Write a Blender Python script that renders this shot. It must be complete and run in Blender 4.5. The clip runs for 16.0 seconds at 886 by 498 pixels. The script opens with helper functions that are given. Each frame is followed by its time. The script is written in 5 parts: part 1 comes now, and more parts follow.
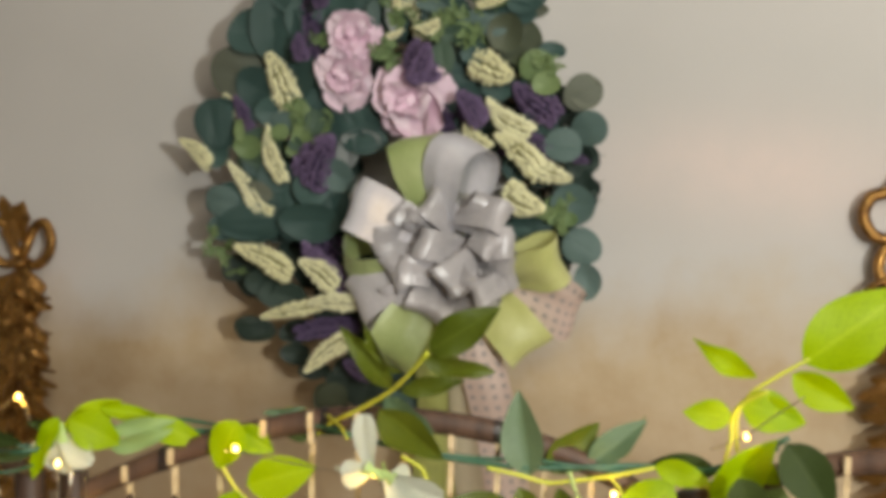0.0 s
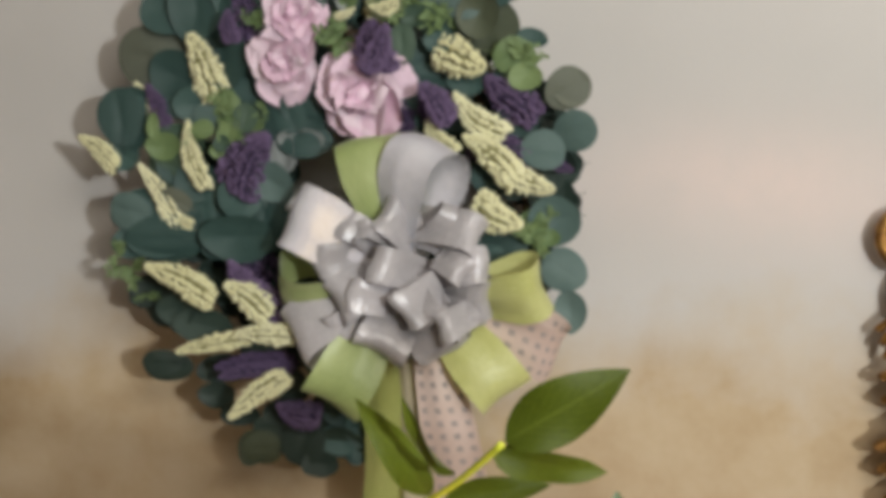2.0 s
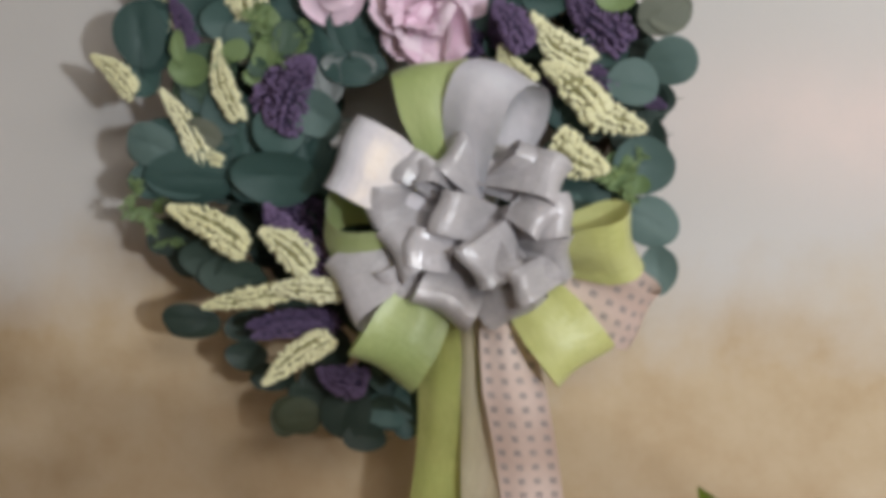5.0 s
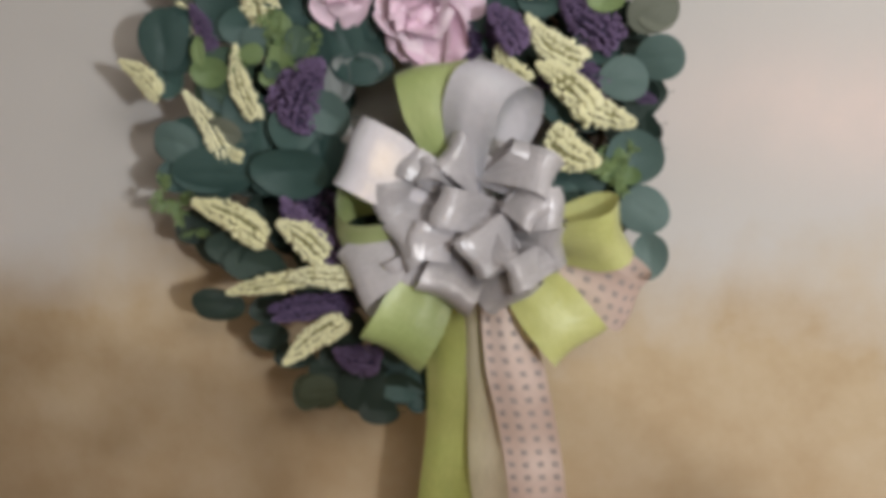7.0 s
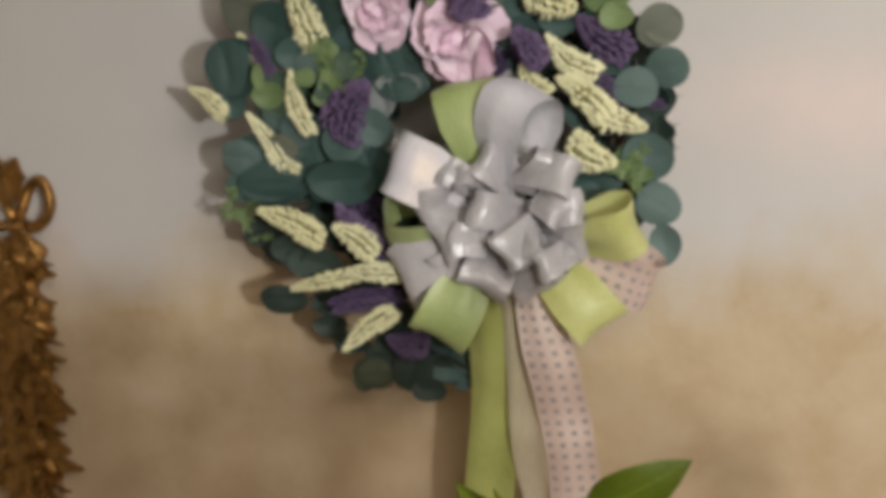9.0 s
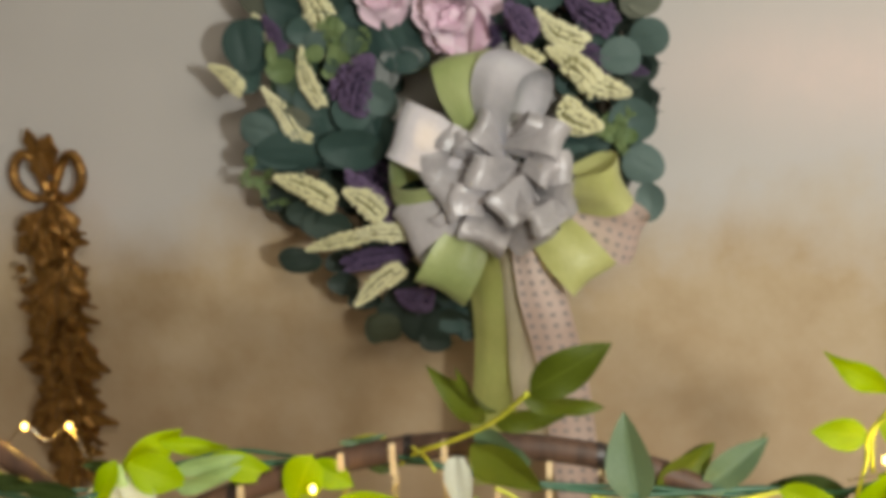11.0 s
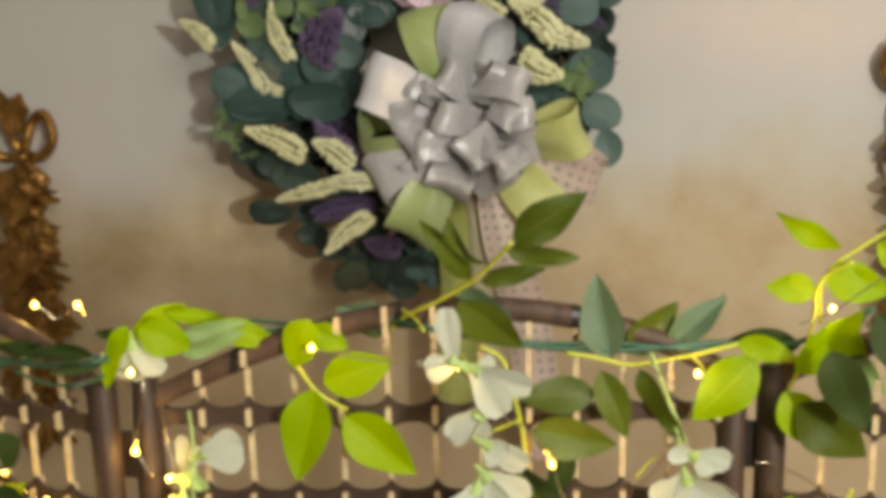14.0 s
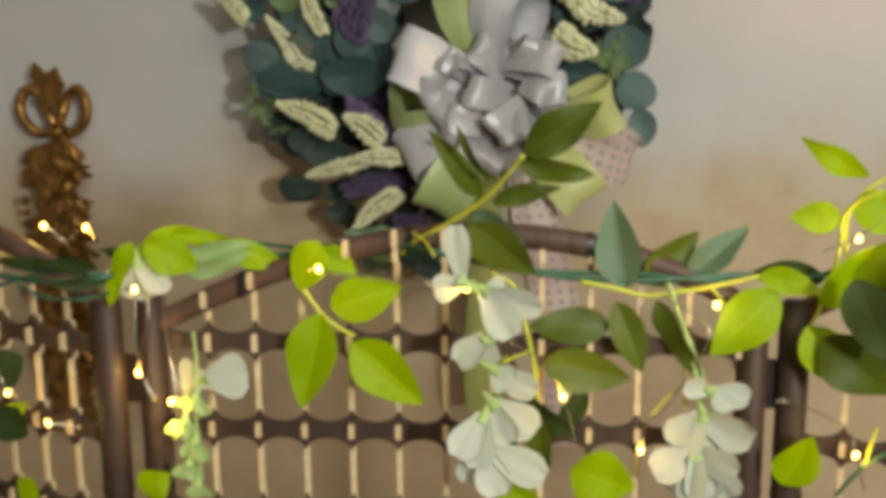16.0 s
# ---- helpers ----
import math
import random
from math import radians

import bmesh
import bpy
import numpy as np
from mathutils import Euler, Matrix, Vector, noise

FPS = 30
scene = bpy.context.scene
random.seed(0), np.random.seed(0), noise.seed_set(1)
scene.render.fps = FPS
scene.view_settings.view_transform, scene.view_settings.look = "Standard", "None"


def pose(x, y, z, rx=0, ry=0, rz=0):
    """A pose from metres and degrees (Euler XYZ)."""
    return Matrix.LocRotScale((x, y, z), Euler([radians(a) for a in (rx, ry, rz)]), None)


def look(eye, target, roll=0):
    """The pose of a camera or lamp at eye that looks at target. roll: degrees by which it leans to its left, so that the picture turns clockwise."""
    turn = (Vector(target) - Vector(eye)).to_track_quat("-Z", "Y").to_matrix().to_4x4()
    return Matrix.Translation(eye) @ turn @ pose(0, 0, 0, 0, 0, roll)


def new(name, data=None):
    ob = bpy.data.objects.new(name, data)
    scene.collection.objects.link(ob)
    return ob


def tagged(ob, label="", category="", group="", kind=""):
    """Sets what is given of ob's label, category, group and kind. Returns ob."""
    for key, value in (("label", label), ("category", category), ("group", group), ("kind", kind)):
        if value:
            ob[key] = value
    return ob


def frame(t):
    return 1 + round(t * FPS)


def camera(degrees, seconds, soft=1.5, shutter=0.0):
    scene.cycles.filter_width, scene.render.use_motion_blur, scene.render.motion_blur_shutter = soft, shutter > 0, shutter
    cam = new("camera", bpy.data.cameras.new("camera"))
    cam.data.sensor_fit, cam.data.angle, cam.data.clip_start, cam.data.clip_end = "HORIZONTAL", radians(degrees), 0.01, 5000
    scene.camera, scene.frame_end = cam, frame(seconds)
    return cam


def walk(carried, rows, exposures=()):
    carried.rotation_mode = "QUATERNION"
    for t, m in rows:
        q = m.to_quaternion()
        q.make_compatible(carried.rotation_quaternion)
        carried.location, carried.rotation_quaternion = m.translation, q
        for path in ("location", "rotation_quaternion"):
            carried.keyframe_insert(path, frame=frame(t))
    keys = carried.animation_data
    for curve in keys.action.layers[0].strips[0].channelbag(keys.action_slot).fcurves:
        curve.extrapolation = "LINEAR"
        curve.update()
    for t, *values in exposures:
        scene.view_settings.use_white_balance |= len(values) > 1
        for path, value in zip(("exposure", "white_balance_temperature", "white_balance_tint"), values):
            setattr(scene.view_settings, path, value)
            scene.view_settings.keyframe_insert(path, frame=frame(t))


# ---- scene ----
cam = camera(42.9, 16.0, soft=5.4)
PATH = [
    (0, (0.0895, 0.1808, 1.6252), (-0.3152, 2.1276, 1.4112), 1.36),
    (0.5, (0.1082, 0.2295, 1.6209), (-0.3633, 2.1633, 1.4256), 2.10),
    (1, (0.1011, 0.2908, 1.6042), (-0.3787, 2.2207, 1.3916), 2.22),
    (1.5, (0.0402, 0.3578, 1.5934), (-0.2954, 2.3201, 1.4017), 2.49),
    (2, (-0.0197, 0.4085, 1.5969), (-0.2562, 2.3874, 1.4288), 2.41),
    (2.5, (-0.0575, 0.4577, 1.5871), (-0.2341, 2.4436, 1.4287), 2.92),
    (3, (-0.0896, 0.4906, 1.5790), (-0.2377, 2.4777, 1.4067), 3.67),
    (3.5, (-0.1065, 0.5242, 1.5723), (-0.2499, 2.5113, 1.3963), 4.05),
    (4, (-0.119, 0.545, 1.577), (-0.27, 2.531, 1.392), 4.2),
    (4.5, (-0.124, 0.569, 1.578), (-0.301, 2.548, 1.352), 4.0),
    (7, (-0.058, 0.507, 1.642), (-0.363, 2.448, 1.269), 2.4),
    (7.5, (-0.057, 0.469, 1.661), (-0.343, 2.412, 1.28), 2.1),
    (8, (-0.04, 0.432, 1.683), (-0.369, 2.362, 1.271), 0.9),
    (8.5, (-0.021, 0.4, 1.689), (-0.389, 2.323, 1.281), 0.4),
    (9, (-0.009, 0.371, 1.693), (-0.417, 2.284, 1.278), -0.2),
    (11.5, (0.05, 0.25, 1.694), (-0.393, 2.146, 1.235), -1.5),
    (12, (0.058, 0.237, 1.69), (-0.369, 2.136, 1.229), -1.8),
    (12.5, (0.057, 0.213, 1.679), (-0.354, 2.119, 1.234), -1.5),
    (13, (0.05, 0.197, 1.669), (-0.312, 2.115, 1.232), -1.0),
    (13.5, (0.042, 0.188, 1.656), (-0.291, 2.111, 1.216), -1.0),
    (14, (0.031, 0.194, 1.635), (-0.329, 2.109, 1.184), -1.4),
    (14.5, (0.035, 0.196, 1.617), (-0.349, 2.104, 1.157), -1.6),
    (15, (0.04, 0.2, 1.606), (-0.364, 2.109, 1.169), -1.4),
    (15.5, (0.045, 0.2, 1.595), (-0.384, 2.115, 1.212), -0.7),
    (16, (0.046, 0.202, 1.576), (-0.387, 2.11, 1.161), -0.5),
]
walk(cam, [(t, look(eye, target, roll)) for t, eye, target, roll in PATH], [
    (0.0, -0.09, 6850, 4), (0.5, -0.25, 6900, 7), (1.0, -0.29, 6850, 8), (1.5, -0.10, 6600, 6), (2.0, -0.03, 6550, 6), (3.0, -0.07, 6550, 4), (4.0, -0.03, 6200, 8), (4.5, 0.0, 6150, 8), (7.5, -0.03, 6450, 9), (9.0, -0.07, 6700, 8), (11.5, -0.15, 6950, 4),
    (12.0, -0.17, 6950, 5), (12.5, -0.06, 7100, 5), (13.0, -0.15, 6950, 5), (13.5, -0.12, 6950, 4), (14.5, -0.18, 7400, 1), (15.0, -0.27, 7150, 1), (16.0, -0.26, 6750, 1)])

# ---- light ----
world = bpy.data.worlds.new("room_world")
scene.world = world
world.use_nodes = True
world.node_tree.nodes["Background"].inputs[0].default_value = (0.9, 0.93, 1.0, 1)
world.node_tree.nodes["Background"].inputs[1].default_value = 0.05


def area_lamp(name, eye, target, size, watts, colour):
    data = bpy.data.lights.new(name, "AREA")
    data.shape, data.size, data.energy, data.color = "DISK", size, watts, colour
    ob = new(name, data)
    ob.matrix_world = look(eye, target)
    return ob


area_lamp("room_lamp", (0.92, -0.52, 1.77), (0.20, 1.8, 1.52), 0.13, 34.0, (0.97, 0.985, 1.0))
# added fill from above with no seen source; warms the shadows
area_lamp("ceiling_lamp", (0.75, -0.5, 2.5), (0.45, 0.4, 0.0), 1.1, 42.0, (1.0, 0.93, 0.84))

# ---- materials ----


class Mat:
    """A small builder for node materials."""

    def __init__(self, name, rough=0.6, metal=0.0):
        self.m = bpy.data.materials.new(name)
        self.m.use_nodes = True
        self.t = self.m.node_tree
        self.b = self.t.nodes["Principled BSDF"]
        self.b.inputs["Roughness"].default_value = rough
        self.b.inputs["Metallic"].default_value = metal

    def node(self, kind, **values):
        n = self.t.nodes.new(kind)
        for k, v in values.items():
            n.inputs[k].default_value = v
        return n

    def link(self, a, b):
        self.t.links.new(a, b)

    def coords(self, kind="Object"):
        return self.node("ShaderNodeTexCoord").outputs[kind]

    def noise(self, scale, detail=4.0, rough=0.55, vec=None):
        n = self.node("ShaderNodeTexNoise", Scale=scale, Detail=detail, Roughness=rough)
        self.link(vec if vec is not None else self.coords(), n.inputs["Vector"])
        return n.outputs["Fac"]

    def ramp(self, fac, *stops):
        n = self.node("ShaderNodeValToRGB")
        e = n.color_ramp.elements
        while len(e) < len(stops):
            e.new(0.5)
        for el, (p, c) in zip(e, stops):
            el.position, el.color = p, (*c, 1)
        self.link(fac, n.inputs["Fac"])
        return n.outputs["Color"]

    def mix(self, fac, a, b, mode="MIX"):
        n = self.t.nodes.new("ShaderNodeMix")
        n.data_type, n.blend_type = "RGBA", mode
        for v, i in ((fac, 0), (a, 6), (b, 7)):
            if isinstance(v, (int, float)):
                n.inputs[i].default_value = v
            elif isinstance(v, tuple):
                n.inputs[i].default_value = (*v, 1)
            else:
                self.link(v, n.inputs[i])
        return n.outputs[2]

    def math(self, op, a, b=0.0):
        n = self.t.nodes.new("ShaderNodeMath")
        n.operation = op
        for v, i in ((a, 0), (b, 1)):
            if isinstance(v, (int, float)):
                n.inputs[i].default_value = v
            else:
                self.link(v, n.inputs[i])
        return n.outputs[0]

    def random(self):
        return self.node("ShaderNodeObjectInfo").outputs["Random"]

    def colour(self, c):
        if isinstance(c, tuple):
            self.b.inputs["Base Color"].default_value = (*c, 1)
        else:
            self.link(c, self.b.inputs["Base Color"])
        self.c = c
        return self

    def bump(self, height, strength=0.3, distance=0.001):
        n = self.node("ShaderNodeBump", Strength=strength, Distance=distance)
        self.link(height, n.inputs["Height"])
        self.link(n.outputs["Normal"], self.b.inputs["Normal"])
        return self

    def translucent(self, amount, tint=None):
        tr, mx = self.node("ShaderNodeBsdfTranslucent"), self.node("ShaderNodeMixShader", Fac=amount)
        c = tint or self.c
        if isinstance(c, tuple):
            tr.inputs["Color"].default_value = (*c, 1)
        else:
            self.link(c, tr.inputs["Color"])
        out = self.t.nodes["Material Output"]
        self.link(self.b.outputs[0], mx.inputs[1])
        self.link(tr.outputs[0], mx.inputs[2])
        self.link(mx.outputs[0], out.inputs["Surface"])
        return self


def leafy(name, dark, light, rough, thin, scale=60.0, vein=0.25, sheen=0.0, ribs=False):
    """A leaf: tone by object, fine mottling, relief."""
    k = Mat(name, rough)
    base = k.ramp(k.random(), (0.0, dark), (1.0, light))
    spot = k.noise(scale, 3.0)
    c = k.mix(0.35, base, k.ramp(spot, (0.3, tuple(v * 0.6 for v in dark)), (0.7, light)))
    relief = k.noise(scale * 4, 2.0)
    if ribs:
        # a pale midrib and faint side veins; u runs from stalk to tip, v across
        sep = k.node("ShaderNodeSeparateXYZ")
        k.link(k.coords("UV"), sep.inputs[0])
        off = k.math("ABSOLUTE", k.math("SUBTRACT", sep.outputs["Y"], 0.5))
        mid = k.node("ShaderNodeMapRange", **{"From Min": 0.05, "From Max": 0.0})
        k.link(off, mid.inputs["Value"])
        wave = k.math("SINE", k.math("SUBTRACT", k.math("MULTIPLY", sep.outputs["X"], 62.0), k.math("MULTIPLY", off, 46.0)))
        side = k.node("ShaderNodeMapRange", **{"From Min": 0.80, "From Max": 1.0})
        k.link(wave, side.inputs["Value"])
        line = k.math("MAXIMUM", k.math("MULTIPLY", mid.outputs["Result"], 0.17), k.math("MULTIPLY", side.outputs["Result"], 0.09))
        c = k.mix(line, c, tuple(min(0.9, v * 1.9 + 0.03) for v in light))
        # one half of the blade a little duller, with browned patches
        c = k.mix(k.math("MULTIPLY", k.ramp(k.noise(22.0, 3.0), (0.52, (0, 0, 0)), (0.72, (1, 1, 1))), 0.35), c, tuple(v * 0.55 for v in dark))
        relief = k.math("ADD", k.math("MULTIPLY", relief, 0.4), line)
    k.colour(c).bump(relief, vein, 0.0006)
    if sheen:
        k.b.inputs["Sheen Weight"].default_value = sheen
    if thin:
        k.translucent(thin, c)
    return k.m


def wall_paint():
    k = Mat("mottled_wall_paint", 0.85)
    pos = k.node("ShaderNodeNewGeometry").outputs["Position"]
    sep = k.node("ShaderNodeSeparateXYZ")
    k.link(pos, sep.inputs[0])
    big = k.noise(3.2, 4.0, 0.6, pos)
    mid = k.noise(9.0, 5.0, 0.65, pos)
    # mottled tan over the lower part of the wall, pale grey above
    h = k.math("ADD", sep.outputs["Z"], k.math("MULTIPLY", k.math("SUBTRACT", big, 0.5), 0.34))
    h = k.math("ADD", h, k.math("MULTIPLY", k.math("SUBTRACT", mid, 0.5), 0.16))
    low_tan = k.node("ShaderNodeMapRange", **{"From Min": 1.44, "From Max": 1.27})
    k.link(h, low_tan.inputs["Value"])
    grey = k.ramp(k.noise(2.1, 3.0, 0.5, pos), (0.3, (0.50, 0.475, 0.455)), (0.55, (0.55, 0.52, 0.50)), (0.75, (0.60, 0.535, 0.505)))
    tan = k.ramp(mid, (0.3, (0.445, 0.325, 0.195)), (0.55, (0.515, 0.40, 0.265)), (0.75, (0.56, 0.455, 0.325)))
    # a faint pink oval patch in the upper grey
    px = k.math("MULTIPLY", k.math("SUBTRACT", sep.outputs["X"], 0.20), 4.2)
    pz = k.math("MULTIPLY", k.math("SUBTRACT", sep.outputs["Z"], 1.575), 13.0)
    r2 = k.math("ADD", k.math("MULTIPLY", px, px), k.math("MULTIPLY", pz, pz))
    cloud = k.math("MULTIPLY", k.math("POWER", 2.718, k.math("MULTIPLY", r2, -1.0)), k.math("ADD", mid, 0.15))
    grey = k.mix(cloud, grey, (0.68, 0.555, 0.515))
    low = k.node("ShaderNodeMapRange", **{"From Min": 1.22, "From Max": 0.95})
    k.link(h, low.inputs["Value"])
    tan = k.mix(k.math("MULTIPLY", low.outputs["Result"], 0.5), tan, (0.43, 0.295, 0.175))
    c = k.mix(low_tan.outputs["Result"], grey, tan)
    k.colour(c).bump(k.noise(140.0, 4.0, 0.6, pos), 0.15, 0.002)
    return k.m


def plain(name, c1, c2, scale, rough, metal=0.0, bump=0.2, distance=0.001):
    k = Mat(name, rough, metal)
    n = k.noise(scale)
    k.colour(k.ramp(n, (0.3, c1), (0.7, c2))).bump(k.noise(scale * 5), bump, distance)
    return k.m


def dark_wood(name, gain):
    k = Mat(name, 0.58)
    k.b.inputs["Specular IOR Level"].default_value = 0.3
    mp = k.node("ShaderNodeMapping", Scale=(90.0, 90.0, 9.0))
    k.link(k.coords(), mp.inputs["Vector"])
    g = k.noise(1.0, 5.0, 0.6, mp.outputs["Vector"])
    c = k.ramp(g, (0.25, tuple(v * gain for v in (0.011, 0.006, 0.004))), (0.6, tuple(v * gain for v in (0.042, 0.022, 0.014))), (0.85, tuple(v * gain for v in (0.090, 0.053, 0.035))))
    k.colour(k.mix(k.math("MULTIPLY", k.random(), 0.35), c, tuple(v * gain for v in (0.074, 0.043, 0.030)))).bump(g, 0.3, 0.0008)
    return k.m


def satin(name, c1, c2, rough, thin, sheen=0.3, weave=900.0, pearly=False, metal=0.0, crinkle=0.0):
    """Ribbon cloth; the uv map is in metres."""
    k = Mat(name, rough, metal)
    uv = k.coords("UV")
    mp = k.node("ShaderNodeMapping", Scale=(weave, weave * 0.12, 1.0))
    k.link(uv, mp.inputs["Vector"])
    g = k.noise(1.0, 2.0, 0.5, mp.outputs["Vector"])
    fold = k.noise(14.0, 2.0)
    c = k.mix(0.3, k.ramp(fold, (0.3, c1), (0.7, c2)), k.ramp(g, (0.3, tuple(v * 0.75 for v in c1)), (0.7, c2)))
    k.colour(c)
    if crinkle:
        # soft pressed-in folds and fine cross creases
        crush = k.node("ShaderNodeTexVoronoi", Scale=1.0)
        crush.feature = "F1"
        cm = k.node("ShaderNodeMapping", Scale=(70.0, 150.0, 1.0))
        k.link(uv, cm.inputs["Vector"])
        k.link(cm.outputs["Vector"], crush.inputs["Vector"])
        k.bump(k.math("ADD", k.math("MULTIPLY", crush.outputs["Distance"], 1.0), k.math("MULTIPLY", g, 0.15)), crinkle, 0.0022)
    else:
        k.bump(g, 0.25, 0.0004)
    k.b.inputs["Sheen Weight"].default_value = sheen
    if pearly:
        sep = k.node("ShaderNodeSeparateXYZ")
        k.link(uv, sep.inputs[0])
        spot = 1.0
        for axis in ("X", "Y"):
            d = k.math("ABSOLUTE", k.math("SUBTRACT", k.math("FRACT", k.math("MULTIPLY", sep.outputs[axis], 1 / 0.0155)), 0.5))
            spot = k.math("MULTIPLY", spot, k.math("LESS_THAN", d, 0.2))
        c = k.mix(k.math("MULTIPLY", spot, 0.10), c, (0.45, 0.42, 0.46))
        k.colour(c)
        k.b.inputs["Thin Film Thickness"].default_value = 420.0
        k.b.inputs["Thin Film IOR"].default_value = 1.4
        k.b.inputs["Specular IOR Level"].default_value = 0.7
    k.translucent(thin, c)
    return k.m


def dotted():
    k = Mat("pink_dotted_ribbon", 0.5)
    sep = k.node("ShaderNodeSeparateXYZ")
    k.link(k.coords("UV"), sep.inputs[0])
    inside = 1.0
    for axis in ("X", "Y"):
        f = k.math("FRACT", k.math("MULTIPLY", sep.outputs[axis], 1 / 0.0155))
        d = k.math("ABSOLUTE", k.math("SUBTRACT", f, 0.5))
        inside = k.math("MULTIPLY", inside, k.math("LESS_THAN", d, 0.22))
    wear = k.noise(160.0, 3.0, 0.6, k.coords("UV"))
    c = k.ramp(k.noise(12.0), (0.3, (0.66, 0.50, 0.44)), (0.7, (0.78, 0.64, 0.59)))
    dots = k.ramp(wear, (0.3, (0.34, 0.28, 0.28)), (0.7, (0.54, 0.45, 0.43)))
    c = k.mix(inside, c, dots)
    k.colour(c).bump(inside, 0.3, 0.0005)
    k.translucent(0.25, c)
    return k.m


def glow(name, c, strength):
    k = Mat(name, 0.3)
    k.b.inputs["Base Color"].default_value = (*c, 1)
    k.b.inputs["Emission Color"].default_value = (*c, 1)
    k.b.inputs["Emission Strength"].default_value = strength
    return k.m


WALL = wall_paint()
ROOM = plain("room_paint", (0.52, 0.49, 0.45), (0.58, 0.55, 0.50), 4.0, 0.85)
FLOOR = plain("floor_boards", (0.16, 0.10, 0.06), (0.26, 0.17, 0.10), 8.0, 0.5)
CEIL = plain("ceiling_paint", (0.68, 0.67, 0.64), (0.74, 0.73, 0.70), 5.0, 0.9)
WOOD = dark_wood("dark_stained_bamboo", 1.0)
RAIL = dark_wood("brown_bamboo", 2.0)
CANE = plain("pale_cane", (0.38, 0.27, 0.145), (0.58, 0.44, 0.265), 90.0, 0.55)
GOLD = plain("aged_gilt", (0.085, 0.036, 0.009), (0.56, 0.30, 0.085), 55.0, 0.28, 0.85, 0.6, 0.003)
EUCA = leafy("eucalyptus_leaf", (0.016, 0.043, 0.039), (0.046, 0.095, 0.085), 0.6, 0.06)
EUCA_OLIVE = leafy("olive_eucalyptus_leaf", (0.085, 0.095, 0.070), (0.15, 0.16, 0.12), 0.65, 0.08)
EUCA_GREY = leafy("grey_green_eucalyptus_leaf", (0.068, 0.118, 0.108), (0.120, 0.178, 0.165), 0.6, 0.12)
# eucalyptus darkened for the wreath's lower left, shade put into the colour
EUCA_SHADED = leafy("shaded_eucalyptus_leaf", (0.012, 0.026, 0.020), (0.028, 0.048, 0.034), 0.6, 0.05)
EUCA_GREEN = leafy("soft_green_eucalyptus_leaf", (0.040, 0.078, 0.052), (0.070, 0.115, 0.075), 0.6, 0.1)
EUCA_MOSS = leafy("moss_green_eucalyptus_leaf", (0.050, 0.062, 0.034), (0.085, 0.10, 0.06), 0.62, 0.08)
FROST = leafy("frosted_grey_leaf", (0.20, 0.22, 0.22), (0.32, 0.34, 0.335), 0.75, 0.1)
EUCA_PALE = leafy("young_green_leaf", (0.11, 0.18, 0.07), (0.23, 0.31, 0.13), 0.55, 0.2)
# dark eucalyptus copy; shade between and under the leaves is in its colour
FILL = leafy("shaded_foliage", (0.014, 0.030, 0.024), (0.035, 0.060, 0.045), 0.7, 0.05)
CREAM = leafy("cream_floret", (0.80, 0.76, 0.45), (0.92, 0.89, 0.62), 0.7, 0.12, 200.0)
CORE = leafy("spike_core", (0.20, 0.19, 0.08), (0.30, 0.28, 0.13), 0.8, 0.0)
PURPLE = leafy("lavender_floret", (0.065, 0.040, 0.105), (0.27, 0.185, 0.34), 0.75, 0.2, 200.0)
PURPLE_CORE = leafy("lavender_core", (0.02, 0.012, 0.04), (0.045, 0.028, 0.07), 0.8, 0.0)
PINK = leafy("pink_petal", (0.80, 0.53, 0.68), (0.93, 0.80, 0.87), 0.6, 0.15, 30.0)
TWIG = plain("grapevine_twig", (0.07, 0.042, 0.025), (0.17, 0.105, 0.06), 60.0, 0.8, 0.0, 0.5)
# lime leaves carry some of the fairy lights' glow in their colour
LIME = leafy("lit_lime_garland_leaf", (0.27, 0.42, 0.001), (0.41, 0.56, 0.002), 0.45, 0.5, 40.0, 0.5, 0.0, True)
GREEN = leafy("deep_green_garland_leaf", (0.042, 0.062, 0.004), (0.105, 0.130, 0.009), 0.38, 0.24, 40.0, 0.5, 0.0, True)
BLUEGREEN = leafy("dull_green_garland_leaf", (0.075, 0.13, 0.062), (0.13, 0.19, 0.10), 0.5, 0.25, 40.0, 0.5, 0.0, True)
# darkened copy of the garland leaf, its shade set in the colour
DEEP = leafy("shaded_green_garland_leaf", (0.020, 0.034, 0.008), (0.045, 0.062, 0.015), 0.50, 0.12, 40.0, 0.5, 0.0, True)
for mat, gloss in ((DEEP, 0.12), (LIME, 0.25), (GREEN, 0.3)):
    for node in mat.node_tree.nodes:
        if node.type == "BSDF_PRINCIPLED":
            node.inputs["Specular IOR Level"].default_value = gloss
PALE = leafy("pale_underside_garland_leaf", (0.22, 0.33, 0.10), (0.34, 0.46, 0.18), 0.5, 0.35, 40.0, 0.5, 0.0, True)
STEM = plain("yellow_green_stem", (0.32, 0.36, 0.02), (0.52, 0.50, 0.04), 40.0, 0.45)
STEM_DARK = plain("green_cord", (0.014, 0.058, 0.030), (0.032, 0.10, 0.055), 40.0, 0.45)
PETAL = leafy("white_silk_petal", (0.52, 0.54, 0.44), (0.68, 0.69, 0.59), 0.6, 0.4, 30.0)
CALYX = leafy("pale_green_calyx", (0.38, 0.52, 0.16), (0.50, 0.62, 0.25), 0.55, 0.3, 40.0)
COPPER = plain("thin_bright_wire", (0.55, 0.45, 0.33), (0.75, 0.66, 0.52), 40.0, 0.25, 1.0)
BULB = glow("warm_led", (1.0, 0.70, 0.22), 7.0)
